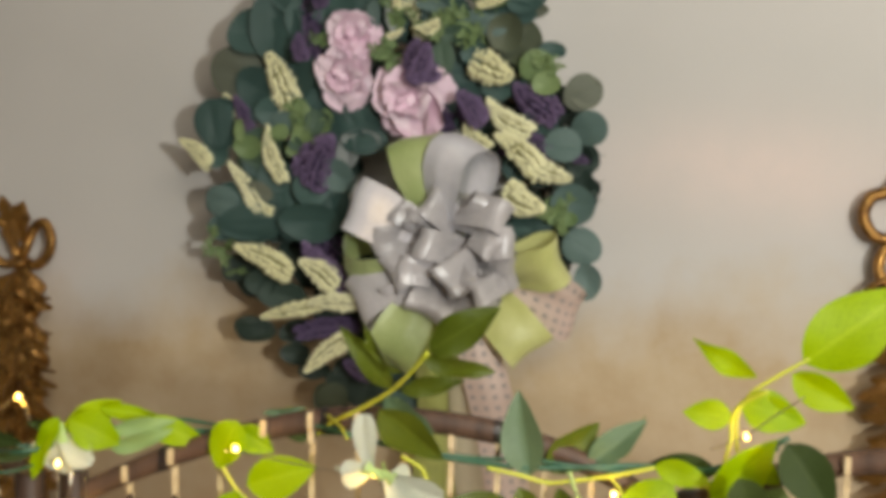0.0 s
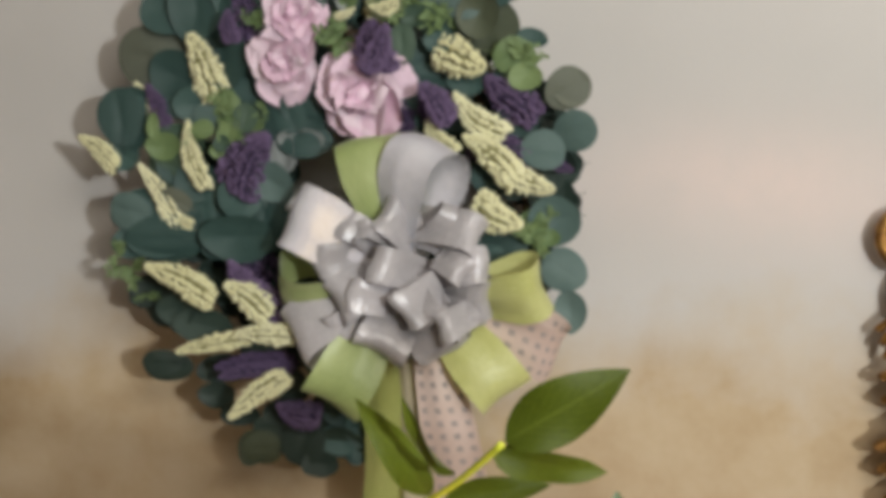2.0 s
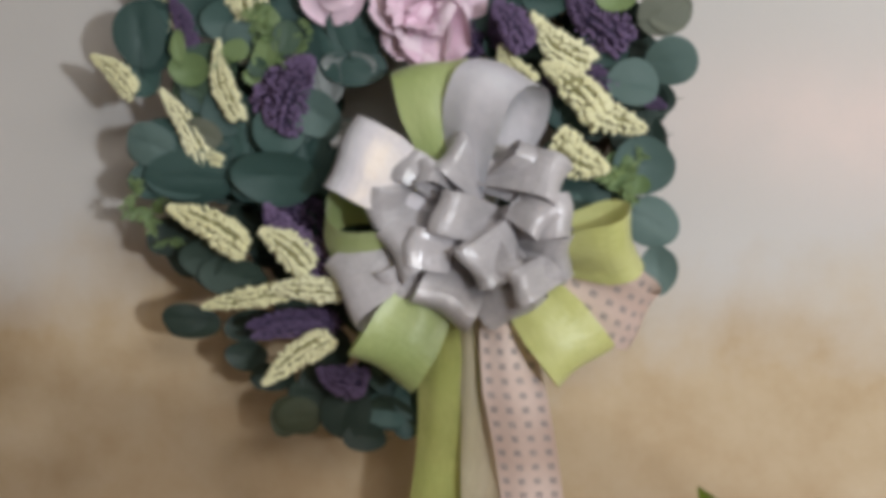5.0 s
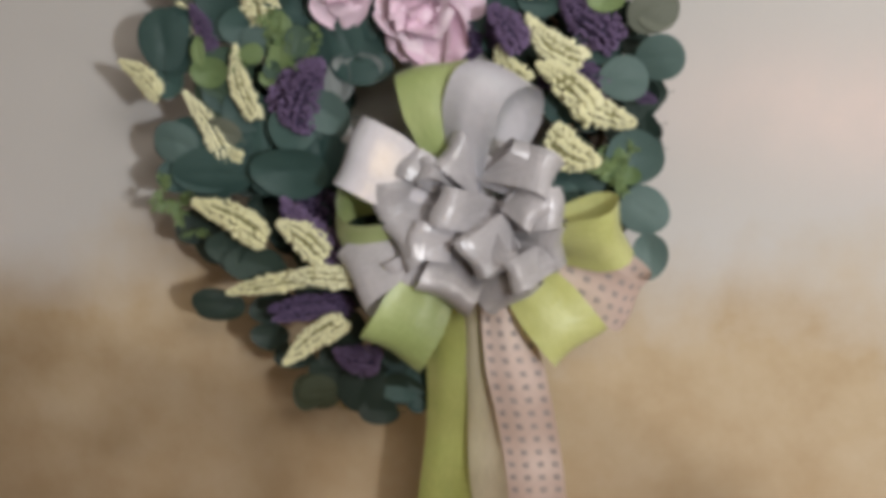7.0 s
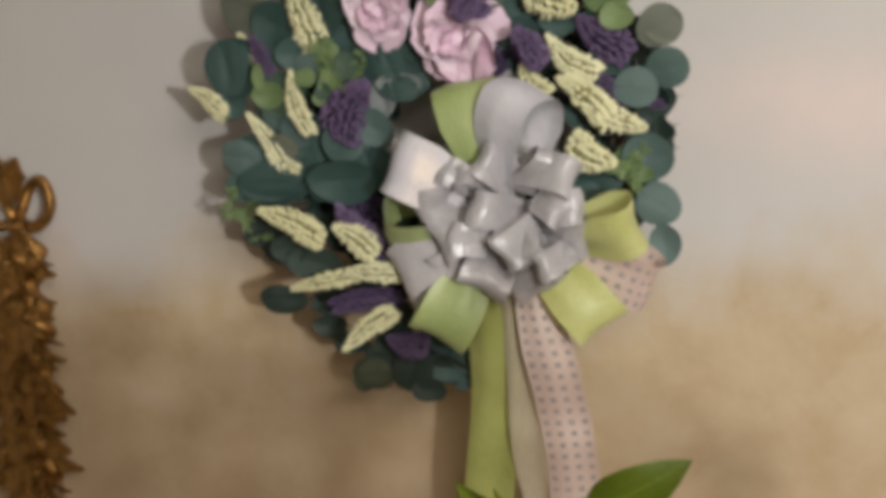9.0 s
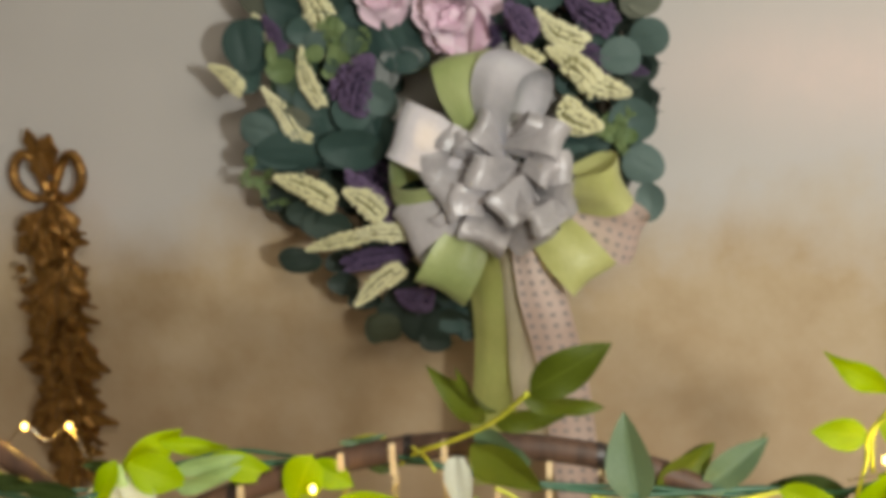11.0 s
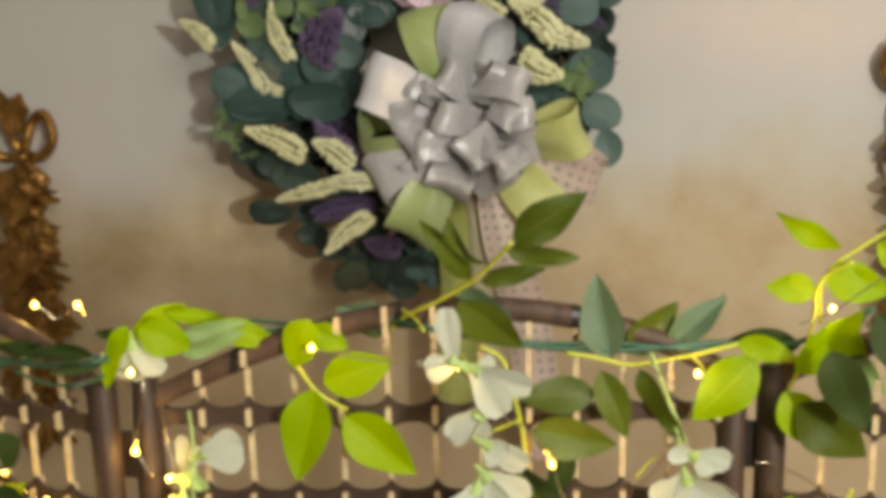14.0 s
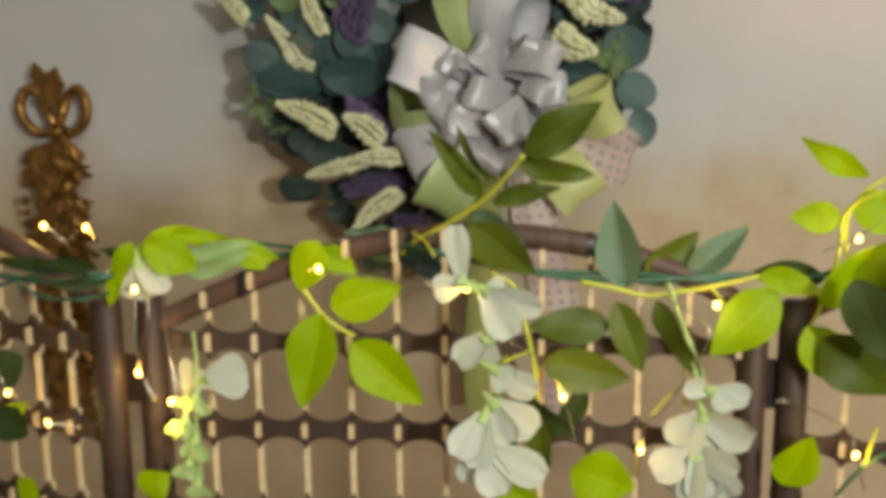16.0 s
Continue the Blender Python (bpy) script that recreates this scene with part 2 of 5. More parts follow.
SAT_WHITE = satin("white_satin_ribbon", (0.62, 0.59, 0.645), (0.75, 0.715, 0.77), 0.42, 0.12, 0.25, 900.0, True, 0.0, 0.22)
SAT_SILVER = satin("silver_satin_ribbon", (0.35, 0.33, 0.34), (0.60, 0.56, 0.58), 0.27, 0.15, 0.3, 700.0, False, 0.05, 0.45)
SAT_GREEN = satin("green_organza_ribbon", (0.37, 0.46, 0.165), (0.53, 0.60, 0.27), 0.40, 0.30, 0.2, 600.0, False, 0.0, 0.25)
SAT_YELLOW = satin("yellow_green_organza_ribbon", (0.56, 0.58, 0.20), (0.70, 0.70, 0.34), 0.40, 0.30, 0.2, 600.0, False, 0.0, 0.25)
# the tail's green organza; warm light from the bulbs is put into its colour
SAT_GREEN_LIT = satin("lit_green_organza_ribbon", (0.38, 0.42, 0.115), (0.54, 0.56, 0.20), 0.42, 0.35, 0.2, 600.0, False, 0.0, 0.3)
SHEER = satin("sheer_beige_ribbon", (0.60, 0.53, 0.39), (0.74, 0.66, 0.50), 0.5, 0.5, 0.2, 500.0)
DOTTED = dotted()

# ---- building helpers ----
BASE = {}


def thing(name, place, label, category, group=""):
    ob = new(name)
    ob.empty_display_size = 0.05
    ob.location = place
    BASE[ob] = Matrix.Translation(place)
    return tagged(ob, label, category, group)


def child(name, mesh, parent, m=None, label=""):
    """Links a mesh under a thing or part, at the world pose m."""
    ob = new(name, mesh)
    m = m or Matrix()
    ob.parent = parent
    ob.matrix_basis = BASE[parent].inverted() @ m
    BASE[ob] = m
    return tagged(ob, label)


def mesh_of(name, bm, *mats, smooth=True):
    me = bpy.data.meshes.new(name)
    bm.to_mesh(me)
    bm.free()
    for m in mats:
        me.materials.append(m)
    if smooth:
        me.polygons.foreach_set("use_smooth", [True] * len(me.polygons))
    return me


def grid_mesh(name, nu, nv, fn, mat, thick=0.0, uv=None):
    """A sheet from fn(u, v) -> point, closed to a thin body where thick is given."""
    verts, faces, uvs = [], [], []
    for j in range(nv + 1):
        for i in range(nu + 1):
            verts.append(fn(i / nu, j / nv))
    for j in range(nv):
        for i in range(nu):
            a = j * (nu + 1) + i
            faces.append((a, a + 1, a + nu + 2, a + nu + 1))
    me = bpy.data.meshes.new(name)
    me.from_pydata(verts, [], faces)
    me.materials.append(mat)
    if uv:
        layer = me.uv_layers.new(name="UVMap")
        for lp in me.loops:
            j, i = divmod(lp.vertex_index, nu + 1)
            layer.data[lp.index].uv = uv(i / nu, j / nv)
    if thick:
        bm = bmesh.new()
        bm.from_mesh(me)
        bmesh.ops.solidify(bm, geom=bm.faces[:], thickness=thick)
        bm.to_mesh(me)
        bm.free()
    me.polygons.foreach_set("use_smooth", [True] * len(me.polygons))
    return me


def aim(base, tip, width, roll=0.0, face=(0, -1, 0), deep=None):
    """The pose of a unit leaf (x from base to tip, y across, z its face) between two points."""
    base, tip = Vector(base), Vector(tip)
    x = tip - base
    n = x.length
    x.normalize()
    f = Vector(face)
    z = (f - x * f.dot(x)).normalized()
    y = z.cross(x)
    m = Matrix((x, y, z)).transposed().to_4x4() @ Matrix.Rotation(radians(roll), 4, "X")
    return Matrix.Translation(base) @ m @ Matrix.Diagonal((n, width, deep if deep else (n + width) / 2, 1))


def tube(name, points, radius, mat, sides=8, taper=1.0, smooth_steps=6):
    """A round tube along a smooth line through the points."""
    pts = [Vector(p) for p in points]
    line = []
    for i in range(len(pts) - 1):
        p0, p1, p2, p3 = pts[max(i - 1, 0)], pts[i], pts[i + 1], pts[min(i + 2, len(pts) - 1)]
        for s in range(smooth_steps):
            t = s / smooth_steps
            line.append(0.5 * (2 * p1 + (p2 - p0) * t + (2 * p0 - 5 * p1 + 4 * p2 - p3) * t * t + (3 * p1 - p0 - 3 * p2 + p3) * t ** 3))
    line.append(pts[-1])
    verts, faces = [], []
    n = len(line)
    for i, p in enumerate(line):
        d = (line[min(i + 1, n - 1)] - line[max(i - 1, 0)]).normalized()
        a = d.orthogonal().normalized() if i == 0 else (a - d * a.dot(d)).normalized()
        b = d.cross(a)
        r = radius * (1 + (taper - 1) * i / max(n - 1, 1))
        for k in range(sides):
            w = math.tau * k / sides
            verts.append(p + (a * math.cos(w) + b * math.sin(w)) * r)
    for i in range(n - 1):
        for k in range(sides):
            q = i * sides
            faces.append((q + k, q + (k + 1) % sides, q + sides + (k + 1) % sides, q + sides + k))
    faces.append(tuple(range(sides))[::-1])
    faces.append(tuple(range((n - 1) * sides, n * sides)))
    me = bpy.data.meshes.new(name)
    me.from_pydata(verts, [], faces)
    me.materials.append(mat)
    me.polygons.foreach_set("use_smooth", [True] * len(me.polygons))
    return me


def box(bm, x0, x1, y0, y1, z0, z1):
    v = [bm.verts.new(p) for p in ((x0, y0, z0), (x1, y0, z0), (x1, y1, z0), (x0, y1, z0), (x0, y0, z1), (x1, y0, z1), (x1, y1, z1), (x0, y1, z1))]
    for f in ((3, 2, 1, 0), (4, 5, 6, 7), (0, 1, 5, 4), (1, 2, 6, 5), (2, 3, 7, 6), (3, 0, 4, 7)):
        bm.faces.new([v[i] for i in f])


# ---- the room ----
WY = 1.82


def slab(name, mat, label, *dims):
    bm = bmesh.new()
    box(bm, *dims)
    return tagged(new(name, mesh_of(name, bm, mat, smooth=False)), label, name.split("_")[0], "", "structure")


slab("wall_north", WALL, "pale grey wall, mottled tan low down", -2.4, 1.9, WY, WY + 0.12, 0, 2.6)
slab("wall_south", ROOM, "plain painted wall behind the viewer", -2.4, 1.9, -2.72, -2.6, 0, 2.6)
slab("wall_west", ROOM, "plain painted side wall", -2.52, -2.4, -2.72, WY + 0.12, 0, 2.6)
slab("wall_east", ROOM, "plain painted side wall", 1.9, 2.02, -2.72, WY + 0.12, 0, 2.6)
slab("floor", FLOOR, "dark wooden floor", -2.52, 2.02, -2.72, WY + 0.12, -0.1, 0)
slab("ceiling", CEIL, "white painted ceiling", -2.52, 2.02, -2.72, WY + 0.12, 2.6, 2.7)

# ---- folding screen ----
screen = thing("folding_screen", (-0.09, 0.83, 0), "dark bamboo folding screen with arched panels and cane sticks", "room divider")
POST_R, STRIP0, STRIP_STEP, STICK_STEP = 0.0090, 1.3815, 0.0557, 0.0286


def post_mesh(height):
    """A bamboo post with slight swellings at its nodes."""
    verts, faces, sides = [], [], 14
    zs = []
    z = 0.0
    while z < height:
        zs += [(z, 1.0), (z + 0.118, 0.97), (z + 0.122, 1.07), (z + 0.126, 0.97)]
        z += 0.13
    zs = [(min(z, height), r) for z, r in zs if z < height] + [(height - 0.002, 1.0), (height, 0.8)]
    for z, r in zs:
        for k in range(sides):
            w = math.tau * k / sides
            verts.append((math.cos(w) * POST_R * r, math.sin(w) * POST_R * r, z))
    for i in range(len(zs) - 1):
        for k in range(sides):
            q = i * sides
            faces.append((q + k, q + (k + 1) % sides, q + sides + (k + 1) % sides, q + sides + k))
    faces.append(tuple(range((len(zs) - 1) * sides, len(zs) * sides)))
    me = bpy.data.meshes.new("post")
    me.from_pydata(verts, [], faces)
    me.materials.append(WOOD)
    me.polygons.foreach_set("use_smooth", [True] * len(me.polygons))
    return me


def strip_mesh(length, first, count):
    """A flat slat, broad where the sticks cross it and scooped out between them."""
    n = 10
    xs = [0.0]
    for c in range(count + 1):
        a = first + (c - 1) * STICK_STEP
        for s in range(n):
            xs.append(a + STICK_STEP * s / n)
    xs = sorted({round(x, 5) for x in xs if 0 < x < length} | {0.0, length})
    verts, faces = [], []
    for x in xs:
        ph = ((x - first) / STICK_STEP) % 1.0
        u = abs(2 * ph - 1)
        hw = 0.0136 - 0.0090 * math.sqrt(max(0.0, 1 - (u * 0.985) ** 2))
        for y in (-0.0022, 0.0022):
            verts += [(x, y, -hw), (x, y, hw)]
    for i in range(len(xs) - 1):
        a, b = 4 * i, 4 * i + 4
        faces += [(a, b, b + 1, a + 1), (a + 3, b + 3, b + 2, a + 2), (a + 1, b + 1, b + 3, a + 3), (a + 2, b + 2, b, a)]
    faces += [(0, 1, 3, 2), (4 * len(xs) - 4, 4 * len(xs) - 2, 4 * len(xs) - 1, 4 * len(xs) - 3)]
    me = bpy.data.meshes.new("slat")
    me.from_pydata(verts, [], faces)
    me.materials.append(WOOD)
    return me


def stick_mesh(height, over):
    """A thin cane stick that bows in front of each slat's middle and behind its edges."""
    verts, faces, z = [], [], 0.05
    w = 0.0017
    rows = []
    while z < height:
        near = abs(((z - STRIP0 + STRIP_STEP / 2) % STRIP_STEP) - STRIP_STEP / 2)
        y = -0.0040 if near < 0.0055 else (0.0045 if near < 0.0120 else 0.0015)
        if over and z > height - 0.012:
            y = -0.0085
        rows.append((z, y))
        z += 0.002
    for z, y in rows:
        for dx, dy in ((-w, -w), (w, -w), (w, w), (-w, w)):
            verts.append((dx, y + dy * 0.7, z))
    for i in range(len(rows) - 1):
        for k in range(4):
            q = 4 * i
            faces.append((q + k, q + (k + 1) % 4, q + 4 + (k + 1) % 4, q + 4 + k))
    faces.append(tuple(range(4 * len(rows) - 4, 4 * len(rows))))
    me = bpy.data.meshes.new("stick")
    me.from_pydata(verts, [], faces)
    me.materials.append(CANE)
    return me


POST = post_mesh(1.411)


def panel(x0, y0, x1, y1, first, lift=0.0, mirror=False):
    """One panel from post to post; first: where its first stick stands."""
    a, b = Vector((x0, y0, 0)), Vector((x1, y1, 0))
    d = b - a
    length = d.length
    turn = Matrix.Translation(a) @ Matrix.Rotation(math.atan2(d.y, d.x), 4, "Z")
    for x in (0.0, length):
        child("post", POST, screen, turn @ Matrix.Translation((x, 0, lift)))
    count = int((length - first) / STICK_STEP) + 1
    # arched top rail: flat bamboo bent over the panel, in lengths with dark joints
    def arch(u):
        u = 1 - u if mirror else u
        return 1.448 - (0.058 * ((0.52 - u) / 0.52) ** 1.7 if u < 0.52 else 0.045 * ((u - 0.52) / 0.48) ** 2.4) + lift
    def rail(u, v):
        w = math.tau * v
        return Vector((length * u, math.cos(w) * 0.0060, arch(u) + math.sin(w) * 0.0074))
    child("arched_rail", grid_mesh("arched_rail", 28, 10, rail, RAIL), screen, turn)
    for u in (0.16, 0.44, 0.735):
        def ring(p, v, u=u):
            w = math.tau * v
            q = u + (p - 0.5) * 0.012
            return Vector((length * q, math.cos(w) * 0.0066, arch(q) + math.sin(w) * 0.0081))
        child("joint", grid_mesh("joint", 2, 12, ring, JOINT), screen, turn, "dark joint of the rail")
    slat = strip_mesh(length, first, count)
    k = 0
    while STRIP0 - k * STRIP_STEP > 0.08:
        child("slat", slat, screen, turn @ Matrix.Translation((0, 0, STRIP0 - k * STRIP_STEP + lift)))
        k += 1
    for c in range(count):
        x = first + c * STICK_STEP
        if x < length - 0.006:
            child("stick", stick_mesh(arch(x / length) - lift + (0.008 if x < 0.5 * length else -0.004), x < 0.5 * length), screen, turn @ Matrix.Translation((x, 0, lift)), "pale cane stick")


JOINT = plain("black_joint", (0.01, 0.006, 0.005), (0.02, 0.012, 0.01), 50.0, 0.4)
panel(-0.2725, 0.805, 0.0820, 0.859, 0.0354)
panel(-0.616, 0.875, -0.2915, 0.787, 0.0168)
panel(0.1050, 0.857, 0.455, 0.800, 0.030, 0.0, True)
bmh = bmesh.new()
box(bmh, -0.008, 0.008, -0.0015, 0.0015, 0, 0.03)
HINGE = mesh_of("hinge", bmh, JOINT, smooth=False)
for hz in (0.25, 0.8, 1.345):
    for hx, hy in ((-0.2800, 0.796), (0.0935, 0.859)):
        child("hinge", HINGE, screen, Matrix.Translation((hx, hy, hz)), "small dark hinge")

# ---- wreath ----
WC = Vector((-0.270, 1.745, 1.557))
wreath = thing("wreath", (WC.x, WY, WC.z), "round eucalyptus wreath with cream spikes, lavender, pink roses and a bow", "wreath")


for k in range(16):
    r0, ph, tw = 0.165 + random.uniform(-0.022, 0.022), random.uniform(0, 6.28), random.choice((2, 3, 4))
    pts = []
    for i in range(49):
        a = math.tau * i / 48
        rr = r0 + 0.02 * math.sin(tw * a + ph)
        pts.append(WC + Vector((math.cos(a) * rr, 0.02 * math.cos(tw * a + ph) + 0.03, math.sin(a) * rr)))
    child("twig", tube("twig", pts, 0.0028, TWIG, 6, 1.0, 2), wreath, None, "brown twig of the woven ring")


def round_leaf_mesh(name, mat, cup, wavy):
    """A rounded eucalyptus leaf with a crease along its rib and a short stalk."""
    def fn(u, v):
        a = math.tau * v
        r = u * 0.5 * (1 + 0.03 * math.sin(3 * a + wavy))
        x, y = 0.5 + r * math.cos(a), r * math.sin(a) * 0.96
        return Vector((x, y, cup * (u * u) - 0.03 * math.exp(-(y * 14) ** 2) * (1 - u * u) + 0.035 * u * math.sin(2 * a + wavy)))
    me = grid_mesh(name, 5, 22, fn, mat)
    bm = bmesh.new()
    bm.from_mesh(me)
    bm.from_mesh(tube("stalk", ((-0.16, 0, -0.03), (0.0, 0, 0.0), (0.3, 0, -0.03)), 0.014, mat, 5, 0.7, 2))
    bmesh.ops.remove_doubles(bm, verts=bm.verts[:], dist=0.0005)
    return mesh_of(name, bm, mat)


ROUND = {}
for key, mat in (("euca", EUCA), ("olive", EUCA_OLIVE), ("pale", EUCA_PALE), ("grey", EUCA_GREY), ("frost", FROST), ("fill", FILL), ("dark", EUCA_SHADED), ("green", EUCA_GREEN), ("moss", EUCA_MOSS)):
    ROUND[key] = [round_leaf_mesh("eucalyptus_leaf", mat, c, w) for c, w in ((0.08, 0.0), (-0.07, 1.3), (0.13, 2.6), (-0.03, 4.0))]


def euca(x, z, y, rx, rz, key="euca", roll=None):
    """A round leaf about (x, y, z); its stalk points to the ring."""
    c = Vector((x, y, z))
    d = Vector((x - WC.x, 0, z - WC.z))
    away = d.normalized() if d.length > 0.03 else Vector((0, 0, 1))
    side = Vector((random.uniform(-0.5, 0.5), random.uniform(-0.25, 0.15), random.uniform(-0.5, 0.5)))
    axis = (away + side).normalized()
    if max(rx, rz) > 1.15 * min(rx, rz):
        longer = Vector((1, 0, 0)) if rx > rz else Vector((0, 0, 1))
        axis = (longer * (1 if away.dot(longer) > 0 else -1) + side * 0.35).normalized()
    n = 2 * max(rx, rz)
    m = aim(c - axis * n * 0.5, c + axis * n * 0.5, min(rx, rz) * 2, random.uniform(-16, 16) if roll is None else roll)
    child("eucalyptus_leaf", random.choice(ROUND[key]), wreath, m)


# leaves coloured dark to give the shade in the ring's gaps
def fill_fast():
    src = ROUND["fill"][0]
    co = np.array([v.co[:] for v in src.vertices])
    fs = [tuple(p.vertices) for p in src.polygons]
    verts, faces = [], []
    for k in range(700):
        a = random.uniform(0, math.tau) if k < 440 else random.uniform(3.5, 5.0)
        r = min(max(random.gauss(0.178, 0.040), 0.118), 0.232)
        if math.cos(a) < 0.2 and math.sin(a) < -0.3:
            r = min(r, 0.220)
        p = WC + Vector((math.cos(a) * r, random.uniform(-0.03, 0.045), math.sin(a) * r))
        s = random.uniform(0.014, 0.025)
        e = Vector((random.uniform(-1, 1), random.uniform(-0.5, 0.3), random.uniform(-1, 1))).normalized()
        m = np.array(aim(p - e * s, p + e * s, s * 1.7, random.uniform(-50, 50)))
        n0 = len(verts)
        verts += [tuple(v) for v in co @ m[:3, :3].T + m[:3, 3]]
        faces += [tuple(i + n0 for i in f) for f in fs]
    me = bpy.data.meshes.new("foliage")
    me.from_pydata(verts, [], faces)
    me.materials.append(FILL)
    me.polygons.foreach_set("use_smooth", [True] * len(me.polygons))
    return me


tagged(child("foliage", fill_fast(), wreath, None, "foliage packed round the ring, coloured dark for shade"), kind="stuff")


def spike_mesh(name, bead, core, rows, per, fat, size, seed, loose, fuzz=0.0):
    """A flower spike along x: a thin core set with lines of small florets."""
    rng = random.Random(seed)
    bm = bmesh.new()
    bend = rng.uniform(-0.10, 0.10)
    def prof(t):
        return fat * (math.sin(math.pi * min(1.0, 0.13 + 0.87 * t)) ** 0.55) * (1 - 0.40 * t)
    def at(t, a, r):
        return Vector((t, math.cos(a) * r + bend * math.sin(math.pi * t), math.sin(a) * r * 0.62))
    segs = 8
    rings = []
    for i in range(9):
        t = i / 8
        r = prof(t) * 0.66 + 0.008
        rings.append([bm.verts.new(at(t, math.tau * k / segs, r)) for k in range(segs)])
    for i in range(8):
        for k in range(segs):
            f = bm.faces.new((rings[i][k], rings[i][(k + 1) % segs], rings[i + 1][(k + 1) % segs], rings[i + 1][k]))
            f.material_index = 1
    for j in range(rows):
        a0 = math.tau * (j + 0.25) / rows
        for i in range(per):
            t = (i + (j % 2) * 0.5 + rng.uniform(-0.2, 0.2)) / per
            if t > 0.99 or t < 0.0 or rng.random() < loose:
                continue
            a = a0 + rng.uniform(-0.09, 0.09)
            s = size * (1.15 - 0.5 * t) * rng.uniform(0.75, 1.25)
            m = Matrix.Translation(at(t, a, prof(t) * rng.uniform(0.86, 1.12 + fuzz))) @ Euler((a, rng.uniform(-0.6, 0.6), rng.uniform(-0.7, 0.7))).to_matrix().to_4x4() @ Matrix.Diagonal((s * 1.25, s, s * 0.8, 1))
            bmesh.ops.create_icosphere(bm, subdivisions=1, radius=1.0, matrix=m)
    return mesh_of(name, bm, bead, core)


CREAMS = [spike_mesh("cream_spike", CREAM, CORE, 9, 21, 0.15, 0.039, s, 0.07, 0.12) for s in (1, 2, 3, 4, 8, 9)]
PURPLES = [spike_mesh("lavender_spike", PURPLE, PURPLE_CORE, 13, 24, 0.15, 0.028, s, 0.10, 0.35) for s in (5, 6, 7)]


def spike(meshes, name, x0, z0, x1, z1, w, y0, y1):
    """A flower spike from its foot (x0, z0) to its tip (x1, z1), w wide."""
    m = aim((x0, y0, z0), (x1, y1, z1), w / 0.34, random.uniform(-25, 25), deep=w / 0.34)
    child(name, random.choice(meshes), wreath, m)


def cream(x0, z0, x1, z1, w, y0, y1):
    spike(CREAMS, "cream_spike", x0, z0, x1, z1, w, y0, y1)


def lavender(x0, z0, x1, z1, w, y0, y1):
    spike(PURPLES, "lavender_spike", x0, z0, x1, z1, w, y0, y1)


def petal_fn(curl, ruffle, ph):
    def fn(u, v):
        s = (v - 0.5) * 2
        w = 0.55 * math.sin(math.pi * min(1, 0.12 + 0.80 * u)) ** 0.7
        return Vector((u, s * w, 0.33 * s * s * w - curl * u * u + 0.42 * u + ruffle * u * math.sin(5 * s + ph)))
    return fn


PETALS = [grid_mesh("petal", 8, 12, petal_fn(c, r, p), PINK) for c, r, p in ((0.30, 0.075, 0), (0.65, 0.09, 1), (0.05, 0.06, 2.2), (0.45, 0.11, 3.7))]


def rose(x, z, y, r, seed):
    """A loose, full silk rose: a small bud and rings of ruffled petals."""
    rng = random.Random(seed)
    bm = bmesh.new()
    bmesh.ops.create_icosphere(bm, subdivisions=2, radius=r * 0.2)
    heart = child("rose", mesh_of("rose_heart", bm, PINK), wreath, Matrix.Translation((x, y, z)), "open pink silk rose")
    tilt = Vector((rng.uniform(-0.3, 0.3), 0, rng.uniform(-0.15, 0.35)))
    c = Vector((x, y + r * 0.3, z))
    for count, reach, lean in ((4, 0.46, 74), (5, 0.62, 60), (6, 0.82, 44), (6, 0.98, 26), (7, 1.02, 6)):
        a0 = rng.uniform(0, 6)
        for k in range(count):
            a = a0 + math.tau * k / count + rng.uniform(-0.35, 0.35)
            up = radians(lean + rng.uniform(-16, 16))
            d = (Vector((math.cos(a) * math.cos(up), -math.sin(up), math.sin(a) * math.cos(up))) + tilt * 0.4).normalized()
            inward = Vector((-math.cos(a) * math.sin(up), -math.cos(up), -math.sin(a) * math.sin(up)))
            n = r * reach * rng.uniform(0.8, 1.15)
            child("petal", rng.choice(PETALS), heart, aim(c, c + d * n, n * rng.uniform(0.95, 1.3), rng.uniform(-28, 28), face=inward, deep=n * rng.uniform(0.5, 0.95)))


def leaflet_fn(q):
    return lambda u, v: Vector((u, (v - 0.5) * math.sin(math.pi * min(1, u * 0.92 + 0.08)) ** 0.8, 0.12 * abs(v - 0.5) * 2 - q * u * u))


SPRIG = [grid_mesh("leaflet", 5, 4, leaflet_fn(q), EUCA_PALE) for q in (0.1, 0.35, -0.2)]


def sprig(x, z, y, size, count=9):
    """A feathery sprig: a few thin stalks with narrow bright leaflets, one piece."""
    c = Vector((x, y, z))
    bm = bmesh.new()
    for s in range(3):
        a = random.uniform(0, math.tau)
        d = Vector((math.cos(a), random.uniform(-0.7, -0.2), math.sin(a))).normalized()
        e = c + d * size * 0.9
        bm.from_mesh(tube("stalk", (c - d * size * 0.3, c + d * size * 0.3 + Vector((0, -0.002, 0.002)), e), 0.0007, EUCA_PALE, 5, 0.5, 3))
        for k in range(count):
            t = (k + 0.5) / count
            o = c.lerp(e, t)
            w = a + (1 if k % 2 else -1) * random.uniform(0.5, 1.1)
            f = Vector((math.cos(w), random.uniform(-0.7, 0.0), math.sin(w))).normalized()
            n = size * random.uniform(0.35, 0.55) * (1.1 - 0.5 * t)
            one = random.choice(SPRIG).copy()
            one.transform(aim(o, o + f * n, n * 0.46, random.uniform(-40, 40)))
            bm.from_mesh(one)
    child("sprig", mesh_of("sprig", bm, EUCA_PALE), wreath, None, "feathery bright green sprig")


